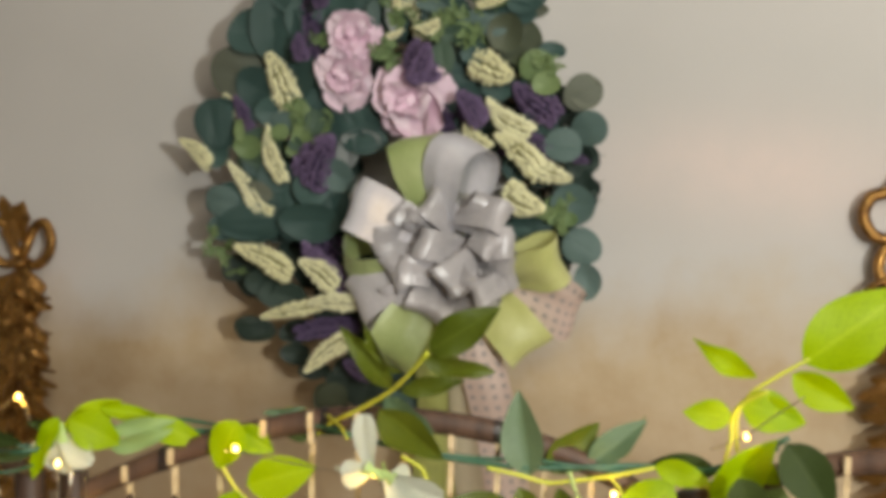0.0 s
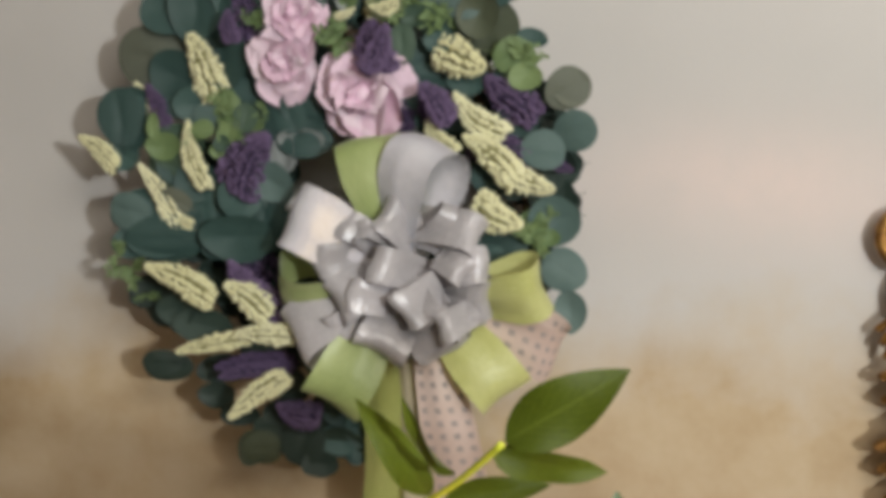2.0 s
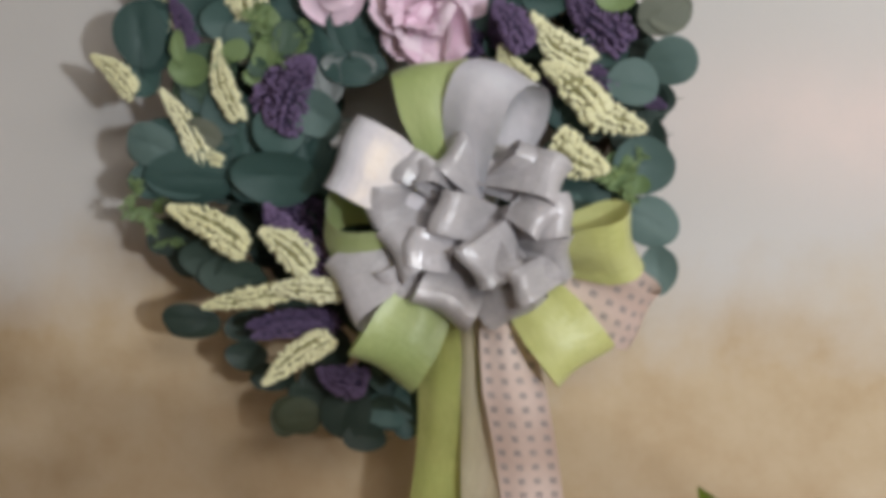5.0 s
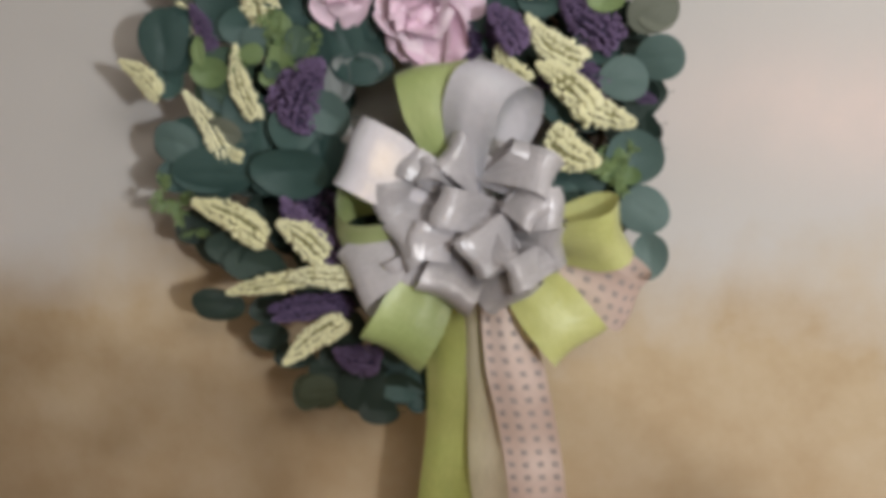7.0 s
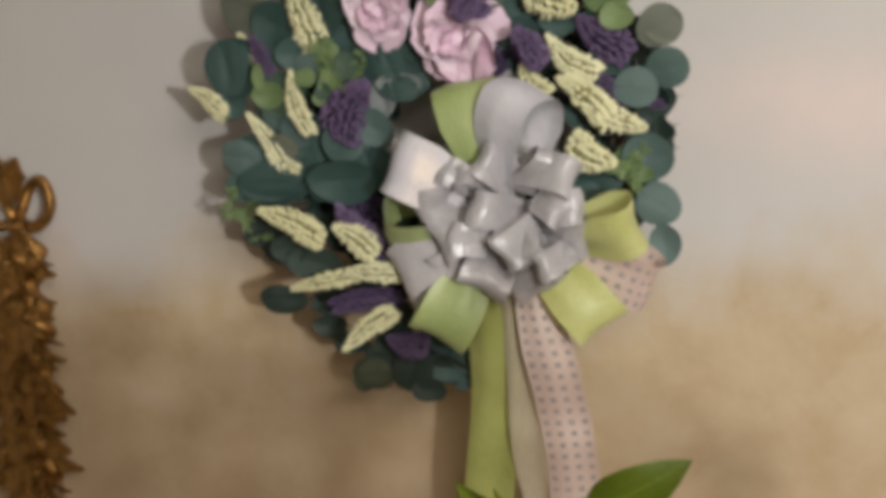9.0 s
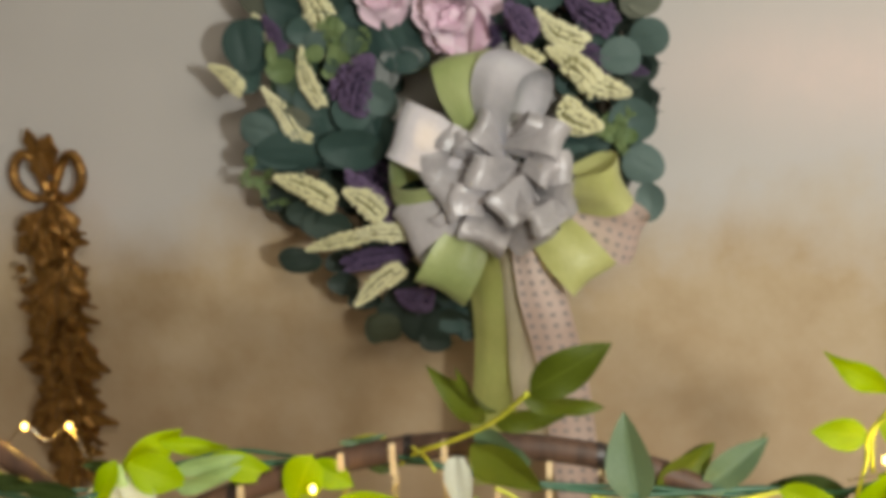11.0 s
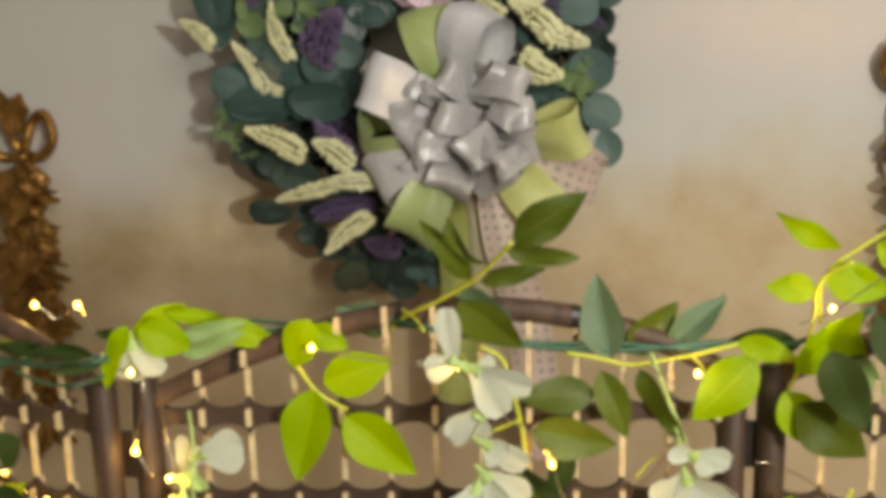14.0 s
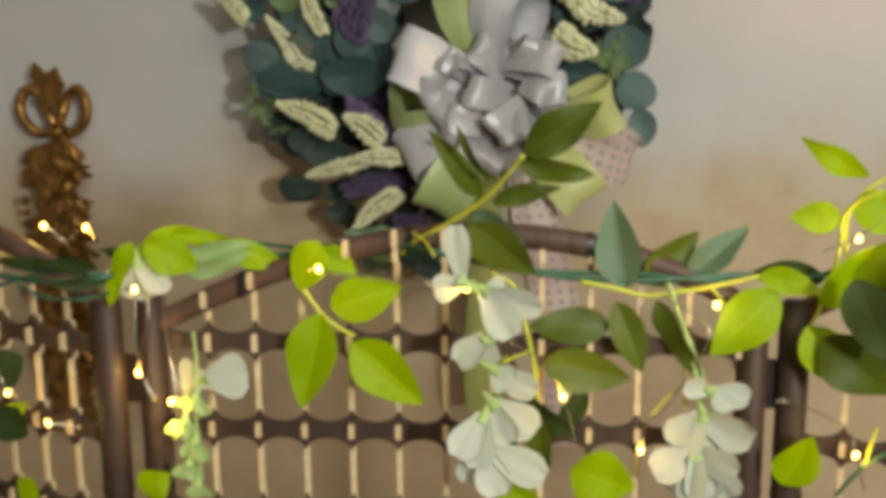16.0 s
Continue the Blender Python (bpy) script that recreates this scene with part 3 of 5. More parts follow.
cream(-0.4522, 1.545, -0.4747, 1.6235, 0.0242, 1.68, 1.675)
cream(-0.4867, 1.4967, -0.5352, 1.5704, 0.0247, 1.685, 1.68)
cream(-0.4357, 1.4163, -0.5154, 1.4537, 0.0359, 1.665, 1.655)
cream(-0.3661, 1.4006, -0.4169, 1.4399, 0.0351, 1.655, 1.645)
cream(-0.389, 1.3779, -0.4779, 1.3541, 0.0231, 1.66, 1.66)
cream(-0.331, 1.3862, -0.4038, 1.3811, 0.0271, 1.64, 1.65)
cream(-0.3415, 1.3371, -0.4048, 1.2843, 0.0296, 1.65, 1.64)
cream(-0.1052, 1.6212, -0.1657, 1.6655, 0.0323, 1.675, 1.67)
cream(-0.1604, 1.5983, -0.1928, 1.6337, 0.0286, 1.665, 1.66)
cream(-0.0874, 1.5655, -0.1509, 1.6185, 0.0369, 1.66, 1.655)
cream(-0.1101, 1.5801, -0.0479, 1.5614, 0.0319, 1.66, 1.66)
cream(-0.1344, 1.5461, -0.0803, 1.5217, 0.0417, 1.655, 1.65)
cream(-0.1873, 1.7149, -0.1315, 1.6926, 0.0458, 1.68, 1.67)
cream(-0.2726, 1.7603, -0.2348, 1.7521, 0.0267, 1.69, 1.68)
cream(-0.4438, 1.6462, -0.4764, 1.7238, 0.0401, 1.69, 1.68)
cream(-0.5238, 1.6264, -0.5496, 1.6661, 0.0224, 1.7, 1.7)
cream(-0.2673, 1.7764, -0.297, 1.7944, 0.027, 1.7, 1.69)
cream(-0.4677, 1.5012, -0.4973, 1.5102, 0.0152, 1.68, 1.685)
cream(-0.5194, 1.6024, -0.5223, 1.6344, 0.0171, 1.7, 1.69)
lavender(-0.4128, 1.7177, -0.4266, 1.8061, 0.0347, 1.7, 1.69)
lavender(-0.2445, 1.6833, -0.26, 1.7426, 0.0434, 1.66, 1.655)
lavender(-0.1766, 1.6282, -0.199, 1.6766, 0.0355, 1.675, 1.665)
lavender(-0.0714, 1.6417, -0.1328, 1.6855, 0.041, 1.685, 1.68)
lavender(-0.0741, 1.5888, -0.1317, 1.6178, 0.0306, 1.69, 1.685)
lavender(-0.0591, 1.5968, -0.0285, 1.584, 0.0166, 1.69, 1.69)
lavender(-0.4279, 1.5523, -0.3745, 1.6113, 0.0468, 1.685, 1.665)
lavender(-0.355, 1.3965, -0.4165, 1.4638, 0.0378, 1.67, 1.66)
lavender(-0.3388, 1.3479, -0.4319, 1.3375, 0.029, 1.675, 1.665)
lavender(-0.3052, 1.2879, -0.357, 1.2989, 0.0346, 1.67, 1.665)
lavender(-0.5053, 1.6123, -0.5292, 1.6639, 0.021, 1.69, 1.685)
lavender(-0.407, 1.5736, -0.4335, 1.5491, 0.029, 1.69, 1.685)
lavender(-0.2165, 1.6235, -0.239, 1.6615, 0.0475, 1.7, 1.69)
lavender(-0.1454, 1.6097, -0.0967, 1.5806, 0.0386, 1.7, 1.69)
lavender(-0.2115, 1.6263, -0.2368, 1.6636, 0.0281, 1.7, 1.7)
lavender(-0.3597, 1.4205, -0.404, 1.469, 0.0501, 1.7, 1.68)
euca(-0.5563, 1.6345, 1.69, 0.0259, 0.0259)
euca(-0.5589, 1.5815, 1.69, 0.0225, 0.0225)
euca(-0.5145, 1.4827, 1.69, 0.0345, 0.0267)
euca(-0.4469, 1.5321, 1.69, 0.0234, 0.0234)
euca(-0.4318, 1.4873, 1.69, 0.0305, 0.027)
euca(-0.397, 1.4945, 1.69, 0.0303, 0.0291)
euca(-0.4566, 1.6335, 1.69, 0.0325, 0.022)
euca(-0.489, 1.6416, 1.69, 0.0186, 0.021)
euca(-0.4839, 1.5295, 1.69, 0.0247, 0.0259)
euca(-0.4945, 1.5676, 1.69, 0.0211, 0.0211)
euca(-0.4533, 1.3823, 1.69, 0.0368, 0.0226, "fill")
euca(-0.2609, 1.2723, 1.69, 0.0198, 0.0233)
euca(-0.2799, 1.2942, 1.69, 0.028, 0.0233)
euca(-0.2863, 1.2567, 1.69, 0.0234, 0.0199)
euca(-0.265, 1.245, 1.69, 0.0175, 0.0164)
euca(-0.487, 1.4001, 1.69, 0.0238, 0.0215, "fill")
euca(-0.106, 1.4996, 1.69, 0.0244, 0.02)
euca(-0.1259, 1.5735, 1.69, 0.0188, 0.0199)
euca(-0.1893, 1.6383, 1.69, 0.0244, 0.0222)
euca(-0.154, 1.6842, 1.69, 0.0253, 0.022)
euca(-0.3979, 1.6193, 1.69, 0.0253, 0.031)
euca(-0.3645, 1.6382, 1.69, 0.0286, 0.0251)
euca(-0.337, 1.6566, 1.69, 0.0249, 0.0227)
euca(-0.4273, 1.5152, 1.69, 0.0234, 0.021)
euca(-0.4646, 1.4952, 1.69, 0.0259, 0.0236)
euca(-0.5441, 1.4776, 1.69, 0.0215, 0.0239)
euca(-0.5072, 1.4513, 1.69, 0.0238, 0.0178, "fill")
euca(-0.3808, 1.5186, 1.69, 0.0255, 0.0232)
euca(-0.3564, 1.4976, 1.69, 0.0254, 0.0254)
euca(-0.3537, 1.4517, 1.69, 0.0256, 0.0256)
euca(-0.388, 1.4374, 1.69, 0.0234, 0.0234)
euca(-0.2024, 1.6649, 1.69, 0.0277, 0.0222)
euca(-0.0953, 1.6389, 1.69, 0.0251, 0.0218)
euca(-0.1044, 1.6818, 1.69, 0.0218, 0.0218)
euca(-0.0297, 1.628, 1.68, 0.0268, 0.0247, "grey")
euca(-0.063, 1.6063, 1.68, 0.0259, 0.0248, "grey")
euca(-0.0479, 1.5269, 1.68, 0.0304, 0.0304, "grey")
euca(-0.0333, 1.4725, 1.68, 0.0272, 0.0262, "grey")
euca(-0.0242, 1.4257, 1.68, 0.0197, 0.0251, "grey")
euca(-0.5448, 1.5144, 1.68, 0.026, 0.0236, "grey")
euca(-0.4419, 1.6298, 1.68, 0.0287, 0.0207, "grey")
euca(-0.3716, 1.5507, 1.68, 0.0252, 0.0263, "grey")
euca(-0.0393, 1.6752, 1.68, 0.0267, 0.0256, "olive")
euca(-0.4894, 1.5281, 1.68, 0.0175, 0.0199, "olive")
euca(-0.5039, 1.5922, 1.68, 0.021, 0.0175, "pale")
euca(-0.0719, 1.5195, 1.68, 0.0164, 0.0197, "pale")
euca(-0.035, 1.6751, 1.685, 0.0224, 0.0224, "olive")
euca(-0.1415, 1.7798, 1.695, 0.0368, 0.0169)
euca(-0.0829, 1.7301, 1.695, 0.0182, 0.0121)
euca(-0.4442, 1.6975, 1.695, 0.0401, 0.0367)
euca(-0.4612, 1.7522, 1.695, 0.0368, 0.0368)
euca(-0.4107, 1.6666, 1.695, 0.0365, 0.0299)
euca(-0.3364, 1.6443, 1.695, 0.0326, 0.0277)
euca(-0.2171, 1.6963, 1.695, 0.0346, 0.0283)
euca(-0.1794, 1.7535, 1.695, 0.0357, 0.031)
euca(-0.2268, 1.7798, 1.695, 0.0361, 0.0267)
euca(-0.3626, 1.7873, 1.695, 0.0374, 0.0244)
euca(-0.306, 1.7759, 1.695, 0.0352, 0.032)
euca(-0.4946, 1.6732, 1.695, 0.0339, 0.0339)
euca(-0.5032, 1.7521, 1.695, 0.0389, 0.0338)
euca(-0.4239, 1.768, 1.695, 0.0331, 0.0331)
euca(-0.5458, 1.6227, 1.695, 0.0328, 0.0379)
euca(-0.1051, 1.7105, 1.695, 0.0244, 0.0229)
euca(-0.3441, 1.6089, 1.695, 0.036, 0.0246)
euca(-0.3871, 1.7835, 1.695, 0.0327, 0.0245)
euca(-0.2988, 1.8215, 1.695, 0.0398, 0.0351)
euca(-0.2357, 1.8287, 1.695, 0.0392, 0.0345)
euca(-0.1734, 1.8209, 1.695, 0.0386, 0.0339)
euca(-0.3794, 1.8295, 1.695, 0.0407, 0.0358)
euca(-0.4449, 1.8106, 1.695, 0.0414, 0.0365)
euca(-0.1194, 1.8059, 1.695, 0.0335, 0.0304)
euca(-0.2666, 1.7987, 1.695, 0.0348, 0.0317)
euca(-0.1025, 1.7095, 1.675, 0.0226, 0.0211, "pale")
euca(-0.0867, 1.6859, 1.675, 0.0195, 0.0165, "pale")
euca(-0.3651, 1.5952, 1.7, 0.0142, 0.0271, "frost")
euca(-0.3483, 1.6109, 1.7, 0.0118, 0.0176, "frost")
euca(-0.4256, 1.6067, 1.675, 0.0128, 0.014, "pale")
euca(-0.5148, 1.6154, 1.675, 0.0082, 0.0153, "pale")
euca(-0.4267, 1.6453, 1.675, 0.0104, 0.0151, "pale")
euca(-0.4381, 1.5893, 1.675, 0.0093, 0.0093, "pale")
sprig(-0.4201, 1.6152, 1.675, 0.0248, 7)
sprig(-0.2959, 1.7211, 1.675, 0.0357, 7)
sprig(-0.2925, 1.7514, 1.675, 0.0356, 7)
sprig(-0.2457, 1.7666, 1.675, 0.0351, 7)
sprig(-0.1915, 1.7667, 1.675, 0.0384, 7)
sprig(-0.1614, 1.7853, 1.675, 0.0342, 7)
sprig(-0.0909, 1.7007, 1.675, 0.03, 7)
sprig(-0.3964, 1.7318, 1.675, 0.0244, 7)
sprig(-0.0661, 1.5102, 1.675, 0.0303, 7)
sprig(-0.4263, 1.6058, 1.68, 0.0161, 7)
sprig(-0.4369, 1.644, 1.68, 0.0229, 7)
sprig(-0.5564, 1.4611, 1.68, 0.0214, 7)
sprig(-0.0742, 1.5138, 1.68, 0.0218, 7)
sprig(-0.3953, 1.6161, 1.68, 0.0205, 7)
sprig(-0.52, 1.4162, 1.68, 0.0178, 7)

euca(-0.5600, 1.6250, 1.683, 0.0284, 0.0346, "euca")
euca(-0.5380, 1.5150, 1.688, 0.0345, 0.0284, "euca")
euca(-0.5010, 1.4830, 1.678, 0.0473, 0.0303, "euca")
euca(-0.4090, 1.4910, 1.673, 0.0437, 0.0296, "euca")
euca(-0.4070, 1.5380, 1.668, 0.0270, 0.0270, "euca")
euca(-0.3720, 1.5570, 1.668, 0.0245, 0.0268, "grey")
euca(-0.3810, 1.5100, 1.678, 0.0259, 0.0377, "euca")
euca(-0.4920, 1.5920, 1.693, 0.0330, 0.0293, "green")
euca(-0.4570, 1.6430, 1.688, 0.0375, 0.0266, "euca")
euca(-0.5010, 1.5680, 1.688, 0.0268, 0.0305, "green")
euca(-0.4430, 1.5230, 1.688, 0.0229, 0.0349, "euca")
euca(-0.4670, 1.5530, 1.688, 0.0266, 0.0266, "euca")
euca(-0.5090, 1.3320, 1.7, 0.0262, 0.0175, "dark")
euca(-0.4600, 1.3820, 1.7, 0.0379, 0.0208, "dark")
euca(-0.5070, 1.4010, 1.715, 0.0350, 0.0250, "dark")
euca(-0.5350, 1.4150, 1.715, 0.0226, 0.0213, "dark")
euca(-0.4300, 1.3300, 1.71, 0.0308, 0.0185, "dark")
euca(-0.3870, 1.3470, 1.705, 0.0280, 0.0219, "dark")
euca(-0.3920, 1.2370, 1.7, 0.0230, 0.0209, "moss")
euca(-0.3270, 1.2560, 1.7, 0.0288, 0.0302, "dark")
euca(-0.3120, 1.2190, 1.705, 0.0208, 0.0139, "dark")
euca(-0.2810, 1.2570, 1.705, 0.0273, 0.0232, "dark")
euca(-0.3490, 1.3120, 1.71, 0.0233, 0.0205, "dark")
euca(-0.5090, 1.3970, 1.715, 0.0294, 0.0252, "dark")
euca(-0.5000, 1.3250, 1.705, 0.0295, 0.0182, "dark")
euca(-0.4630, 1.3810, 1.705, 0.0358, 0.0179, "dark")
euca(-0.4420, 1.3260, 1.715, 0.0279, 0.0181, "dark")
euca(-0.3560, 1.2800, 1.71, 0.0276, 0.0207, "dark")
euca(-0.3000, 1.2910, 1.71, 0.0273, 0.0246, "dark")
euca(-0.3450, 1.6070, 1.7, 0.0283, 0.0153, "frost")
euca(-0.3670, 1.5850, 1.705, 0.0178, 0.0214, "frost")
euca(-0.5260, 1.6950, 1.7, 0.0480, 0.0397, "olive")
euca(-0.4710, 1.7600, 1.688, 0.0361, 0.0475, "euca")
euca(-0.1190, 1.7830, 1.7, 0.0295, 0.0124, "olive")
euca(-0.1270, 1.7410, 1.7, 0.0326, 0.0311, "moss")
euca(-0.0840, 1.7310, 1.705, 0.0186, 0.0116, "olive")
euca(-0.1020, 1.7100, 1.685, 0.0261, 0.0215, "pale")
euca(-0.4580, 1.7140, 1.698, 0.0328, 0.0443, "euca")
euca(-0.4170, 1.7690, 1.698, 0.0294, 0.0359, "euca")
euca(-0.0950, 1.5020, 1.688, 0.0232, 0.0197, "euca")
euca(-0.1230, 1.4850, 1.688, 0.0209, 0.0174, "euca")
sprig(-0.2650, 1.7670, 1.675, 0.0214, 6)
sprig(-0.2930, 1.7850, 1.675, 0.0254, 6)
sprig(-0.2230, 1.7740, 1.675, 0.0232, 6)
sprig(-0.2370, 1.7440, 1.675, 0.0194, 6)
sprig(-0.3000, 1.7400, 1.675, 0.0156, 6)
sprig(-0.1840, 1.7890, 1.675, 0.0212, 6)
sprig(-0.4370, 1.6420, 1.675, 0.0180, 6)
sprig(-0.4700, 1.6060, 1.675, 0.0151, 6)
sprig(-0.3830, 1.6390, 1.675, 0.0138, 6)
sprig(-0.5480, 1.4440, 1.700, 0.0300, 10)
sprig(-0.0600, 1.5150, 1.675, 0.0156, 6)
sprig(-0.0510, 1.5360, 1.675, 0.0114, 6)
sprig(-0.3000, 1.7210, 1.675, 0.0117, 6)
sprig(-0.1760, 1.7520, 1.675, 0.0173, 6)
sprig(-0.2460, 1.7930, 1.675, 0.0214, 6)
cream(-0.565, 1.562, -0.609, 1.6, 0.027, 1.685, 1.68)
rose(-0.3510, 1.7490, 1.665, 0.0374, 1)
rose(-0.3640, 1.6910, 1.665, 0.0419, 2)
rose(-0.2680, 1.6600, 1.665, 0.0545, 3)
lavender(-0.2590, 1.6830, -0.2380, 1.7350, 0.0290, 1.64, 1.63)
lavender(-0.1670, 1.6300, -0.2000, 1.6730, 0.0335, 1.65, 1.64)
lavender(-0.3900, 1.7800, -0.3990, 1.8160, 0.0236, 1.65, 1.64)
lavender(-0.4140, 1.7110, -0.4190, 1.7480, 0.0205, 1.65, 1.64)
cream(-0.231, 1.763, -0.264, 1.757, 0.0187, 1.665, 1.66)
cream(-0.29, 1.778, -0.292, 1.807, 0.014, 1.665, 1.66)
cream(-0.181, 1.787, -0.135, 1.8, 0.0125, 1.665, 1.66)
cream(-0.302, 1.744, -0.279, 1.755, 0.0109, 1.665, 1.66)
euca(-0.2980, 1.7750, 1.672, 0.0086, 0.0234, "frost")
euca(-0.2440, 1.7860, 1.672, 0.0217, 0.0085, "grey")
euca(-0.1900, 1.7720, 1.672, 0.0246, 0.0100, "grey")
euca(-0.2100, 1.7500, 1.672, 0.0216, 0.0123, "green")
euca(-0.2270, 1.7190, 1.672, 0.0170, 0.0231, "green")
euca(-0.1600, 1.7610, 1.672, 0.0199, 0.0153, "grey")
euca(-0.1840, 1.7230, 1.672, 0.0184, 0.0153, "euca")
euca(-0.3240, 1.7740, 1.672, 0.0110, 0.0204, "grey")
euca(-0.1410, 1.7520, 1.672, 0.0260, 0.0260, "moss")
euca(-0.4560, 1.6140, 1.672, 0.0142, 0.0118, "pale")
euca(-0.4240, 1.6130, 1.672, 0.0129, 0.0152, "pale")
euca(-0.4320, 1.5980, 1.672, 0.0106, 0.0106, "green")
euca(-0.4200, 1.6390, 1.672, 0.0094, 0.0152, "pale")
euca(-0.5150, 1.6120, 1.672, 0.0084, 0.0144, "pale")
euca(-0.0660, 1.5200, 1.672, 0.0113, 0.0170, "pale")
euca(-0.0500, 1.5080, 1.672, 0.0113, 0.0102, "pale")
euca(-0.4050, 1.6280, 1.672, 0.0152, 0.0175, "green")
euca(-0.3280, 1.2530, 1.685, 0.0313, 0.0285, "dark")
euca(-0.3060, 1.2280, 1.682, 0.0231, 0.0163, "dark")
euca(-0.3790, 1.2390, 1.69, 0.0248, 0.0214, "moss")
euca(-0.3680, 1.2620, 1.7, 0.0276, 0.0179, "dark")
euca(-0.2820, 1.2540, 1.69, 0.0271, 0.0217, "dark")
euca(-0.4130, 1.2760, 1.71, 0.0251, 0.0181, "dark")
euca(-0.4430, 1.2940, 1.715, 0.0239, 0.0168, "dark")
lavender(-0.3430, 1.3990, -0.4160, 1.4650, 0.0314, 1.668, 1.658)
lavender(-0.3540, 1.3440, -0.4250, 1.3280, 0.0200, 1.668, 1.658)
lavender(-0.4050, 1.5370, -0.3740, 1.6050, 0.0420, 1.668, 1.660)

# ---- bow ----
BC = Vector((-0.212, 1.655, 1.462))
bm_knot = bmesh.new()
bmesh.ops.create_icosphere(bm_knot, subdivisions=3, radius=0.02, matrix=Matrix.Translation(BC))
bow = child("bow", mesh_of("bow_knot", bm_knot, SAT_SILVER), wreath, None, "large bow of white, silver, green and dotted ribbon")


def loop(x, z, y, width, mat, twist=0.0, open_=0.028, root=None, pinch=0.35, label="", crisp=1.0):
    """A ribbon loop from the knot out to (x, y, z) and back; twist turns it about its own way out."""
    o = Vector(root) if root else BC
    d = Vector((x, y, z)) - o
    n = d.length
    d.normalize()
    f = Vector((0, -1, 0))
    nn = (f - d * f.dot(d)).normalized()
    nn = Matrix.Rotation(radians(twist), 3, d) @ nn
    ww = nn.cross(d)
    ph = random.uniform(0, 6)
    def fn(u, v):
        # v along the loop, u across the ribbon
        s = math.tau * v
        far = (1 - math.cos(s)) / 2
        out = n * far ** 0.85
        h = open_ * math.copysign(abs(math.sin(s)) ** 0.75, math.sin(s)) * (0.35 + 0.65 * far)
        wide = width * (pinch + (1 - pinch) * min(1.0, far * 1.5) ** 0.8)
        zig = abs((u * 2.6 + ph) % 2.0 - 1.0) - 0.5
        crease = 0.0065 * crisp * zig * (1.2 - far) + 0.0016 * math.sin(9 * v + 3 * u + ph)
        return o + d * (out + 0.003 * math.sin(5 * u + ph) * far) + nn * (h + crease) + ww * ((u - 0.5) * wide)
    me = grid_mesh("ribbon_loop", 10, 36, fn, mat, 0.0, lambda u, v: ((u - 0.5) * width, v * n * 2.2))
    child("ribbon_loop", me, bow, None, label)


def tail(x0, z0, x1, z1, y0, y1, width, mat, wave, label):
    """A ribbon end that hangs from the knot, gathered at its top."""
    a, b = Vector((x0, y0, z0)), Vector((x1, y1, z1))
    ph = random.uniform(0, 6)
    n = (b - a).length
    def fn(u, v):
        p = a.lerp(b, v)
        wide = width * (0.72 + 0.28 * min(1.0, v * 5))
        fold = wave * math.sin((u - 0.5) * 7 + 2.2 * v + ph) * (0.4 + 0.6 * math.exp(-3 * v)) + wave * 0.8 * math.sin(6.5 * v + ph)
        return p + Vector(((u - 0.5) * wide + 0.004 * math.sin(7 * v + ph), fold, 0.006 * (u - 0.5)))
    me = grid_mesh("ribbon_tail", 12, 50, fn, mat, 0.0, lambda u, v: ((u - 0.5) * width, v * n))
    child("ribbon_tail", me, bow, None, label)


loop(-0.2589, 1.6114, 1.655, 0.0752, SAT_GREEN, 4, 0.038, pinch=0.35, label="light green organza loop")
loop(-0.1843, 1.6087, 1.62, 0.0719, SAT_WHITE, -30, 0.048, pinch=0.35, label="white satin loop")
loop(-0.334, 1.5248, 1.615, 0.0742, SAT_WHITE, 12, 0.042, pinch=0.35, label="white satin loop")
loop(-0.3474, 1.4465, 1.635, 0.0691, SAT_GREEN, -48, 0.04, pinch=0.35, label="light green organza loop")
loop(-0.3259, 1.3807, 1.625, 0.0688, SAT_SILVER, 24, 0.034, pinch=0.35, label="silver satin loop")
loop(-0.2832, 1.3147, 1.615, 0.0708, SAT_GREEN, -8, 0.036, pinch=0.35, label="light green organza loop")
loop(-0.0878, 1.3348, 1.63, 0.0666, SAT_YELLOW, -12, 0.034, pinch=0.35, label="yellow green organza loop")
loop(-0.0353, 1.3804, 1.655, 0.0702, DOTTED, 18, 0.030, pinch=0.4, label="pink dotted loop")
loop(-0.0540, 1.4600, 1.612, 0.0640, SAT_YELLOW, 24, 0.030, root=(-0.150, 1.645, 1.440), pinch=0.5, label="yellow green organza loop")
loop(-0.3014, 1.4737, 1.6, 0.04, SAT_SILVER, -8, 0.016, crisp=0.6, root=(-0.2461, 1.632, 1.4866), pinch=0.85, label="silver satin loop")
loop(-0.2331, 1.4779, 1.578, 0.0409, SAT_SILVER, 10, 0.017, crisp=0.6, root=(-0.1837, 1.632, 1.4639), pinch=0.85, label="silver satin loop")
loop(-0.1238, 1.5091, 1.595, 0.046, SAT_SILVER, -34, 0.022, crisp=0.6, root=(-0.1979, 1.632, 1.514), pinch=0.85, label="silver satin loop")
loop(-0.2316, 1.5343, 1.605, 0.0449, SAT_SILVER, 20, 0.018, crisp=0.6, root=(-0.1916, 1.632, 1.4964), pinch=0.85, label="silver satin loop")
loop(-0.1164, 1.4828, 1.588, 0.0406, SAT_SILVER, -14, 0.018, crisp=0.6, root=(-0.1796, 1.632, 1.4615), pinch=0.85, label="silver satin loop")
loop(-0.1692, 1.4222, 1.58, 0.0429, SAT_SILVER, 24, 0.016, crisp=0.6, root=(-0.1997, 1.632, 1.4643), pinch=0.85, label="silver satin loop")
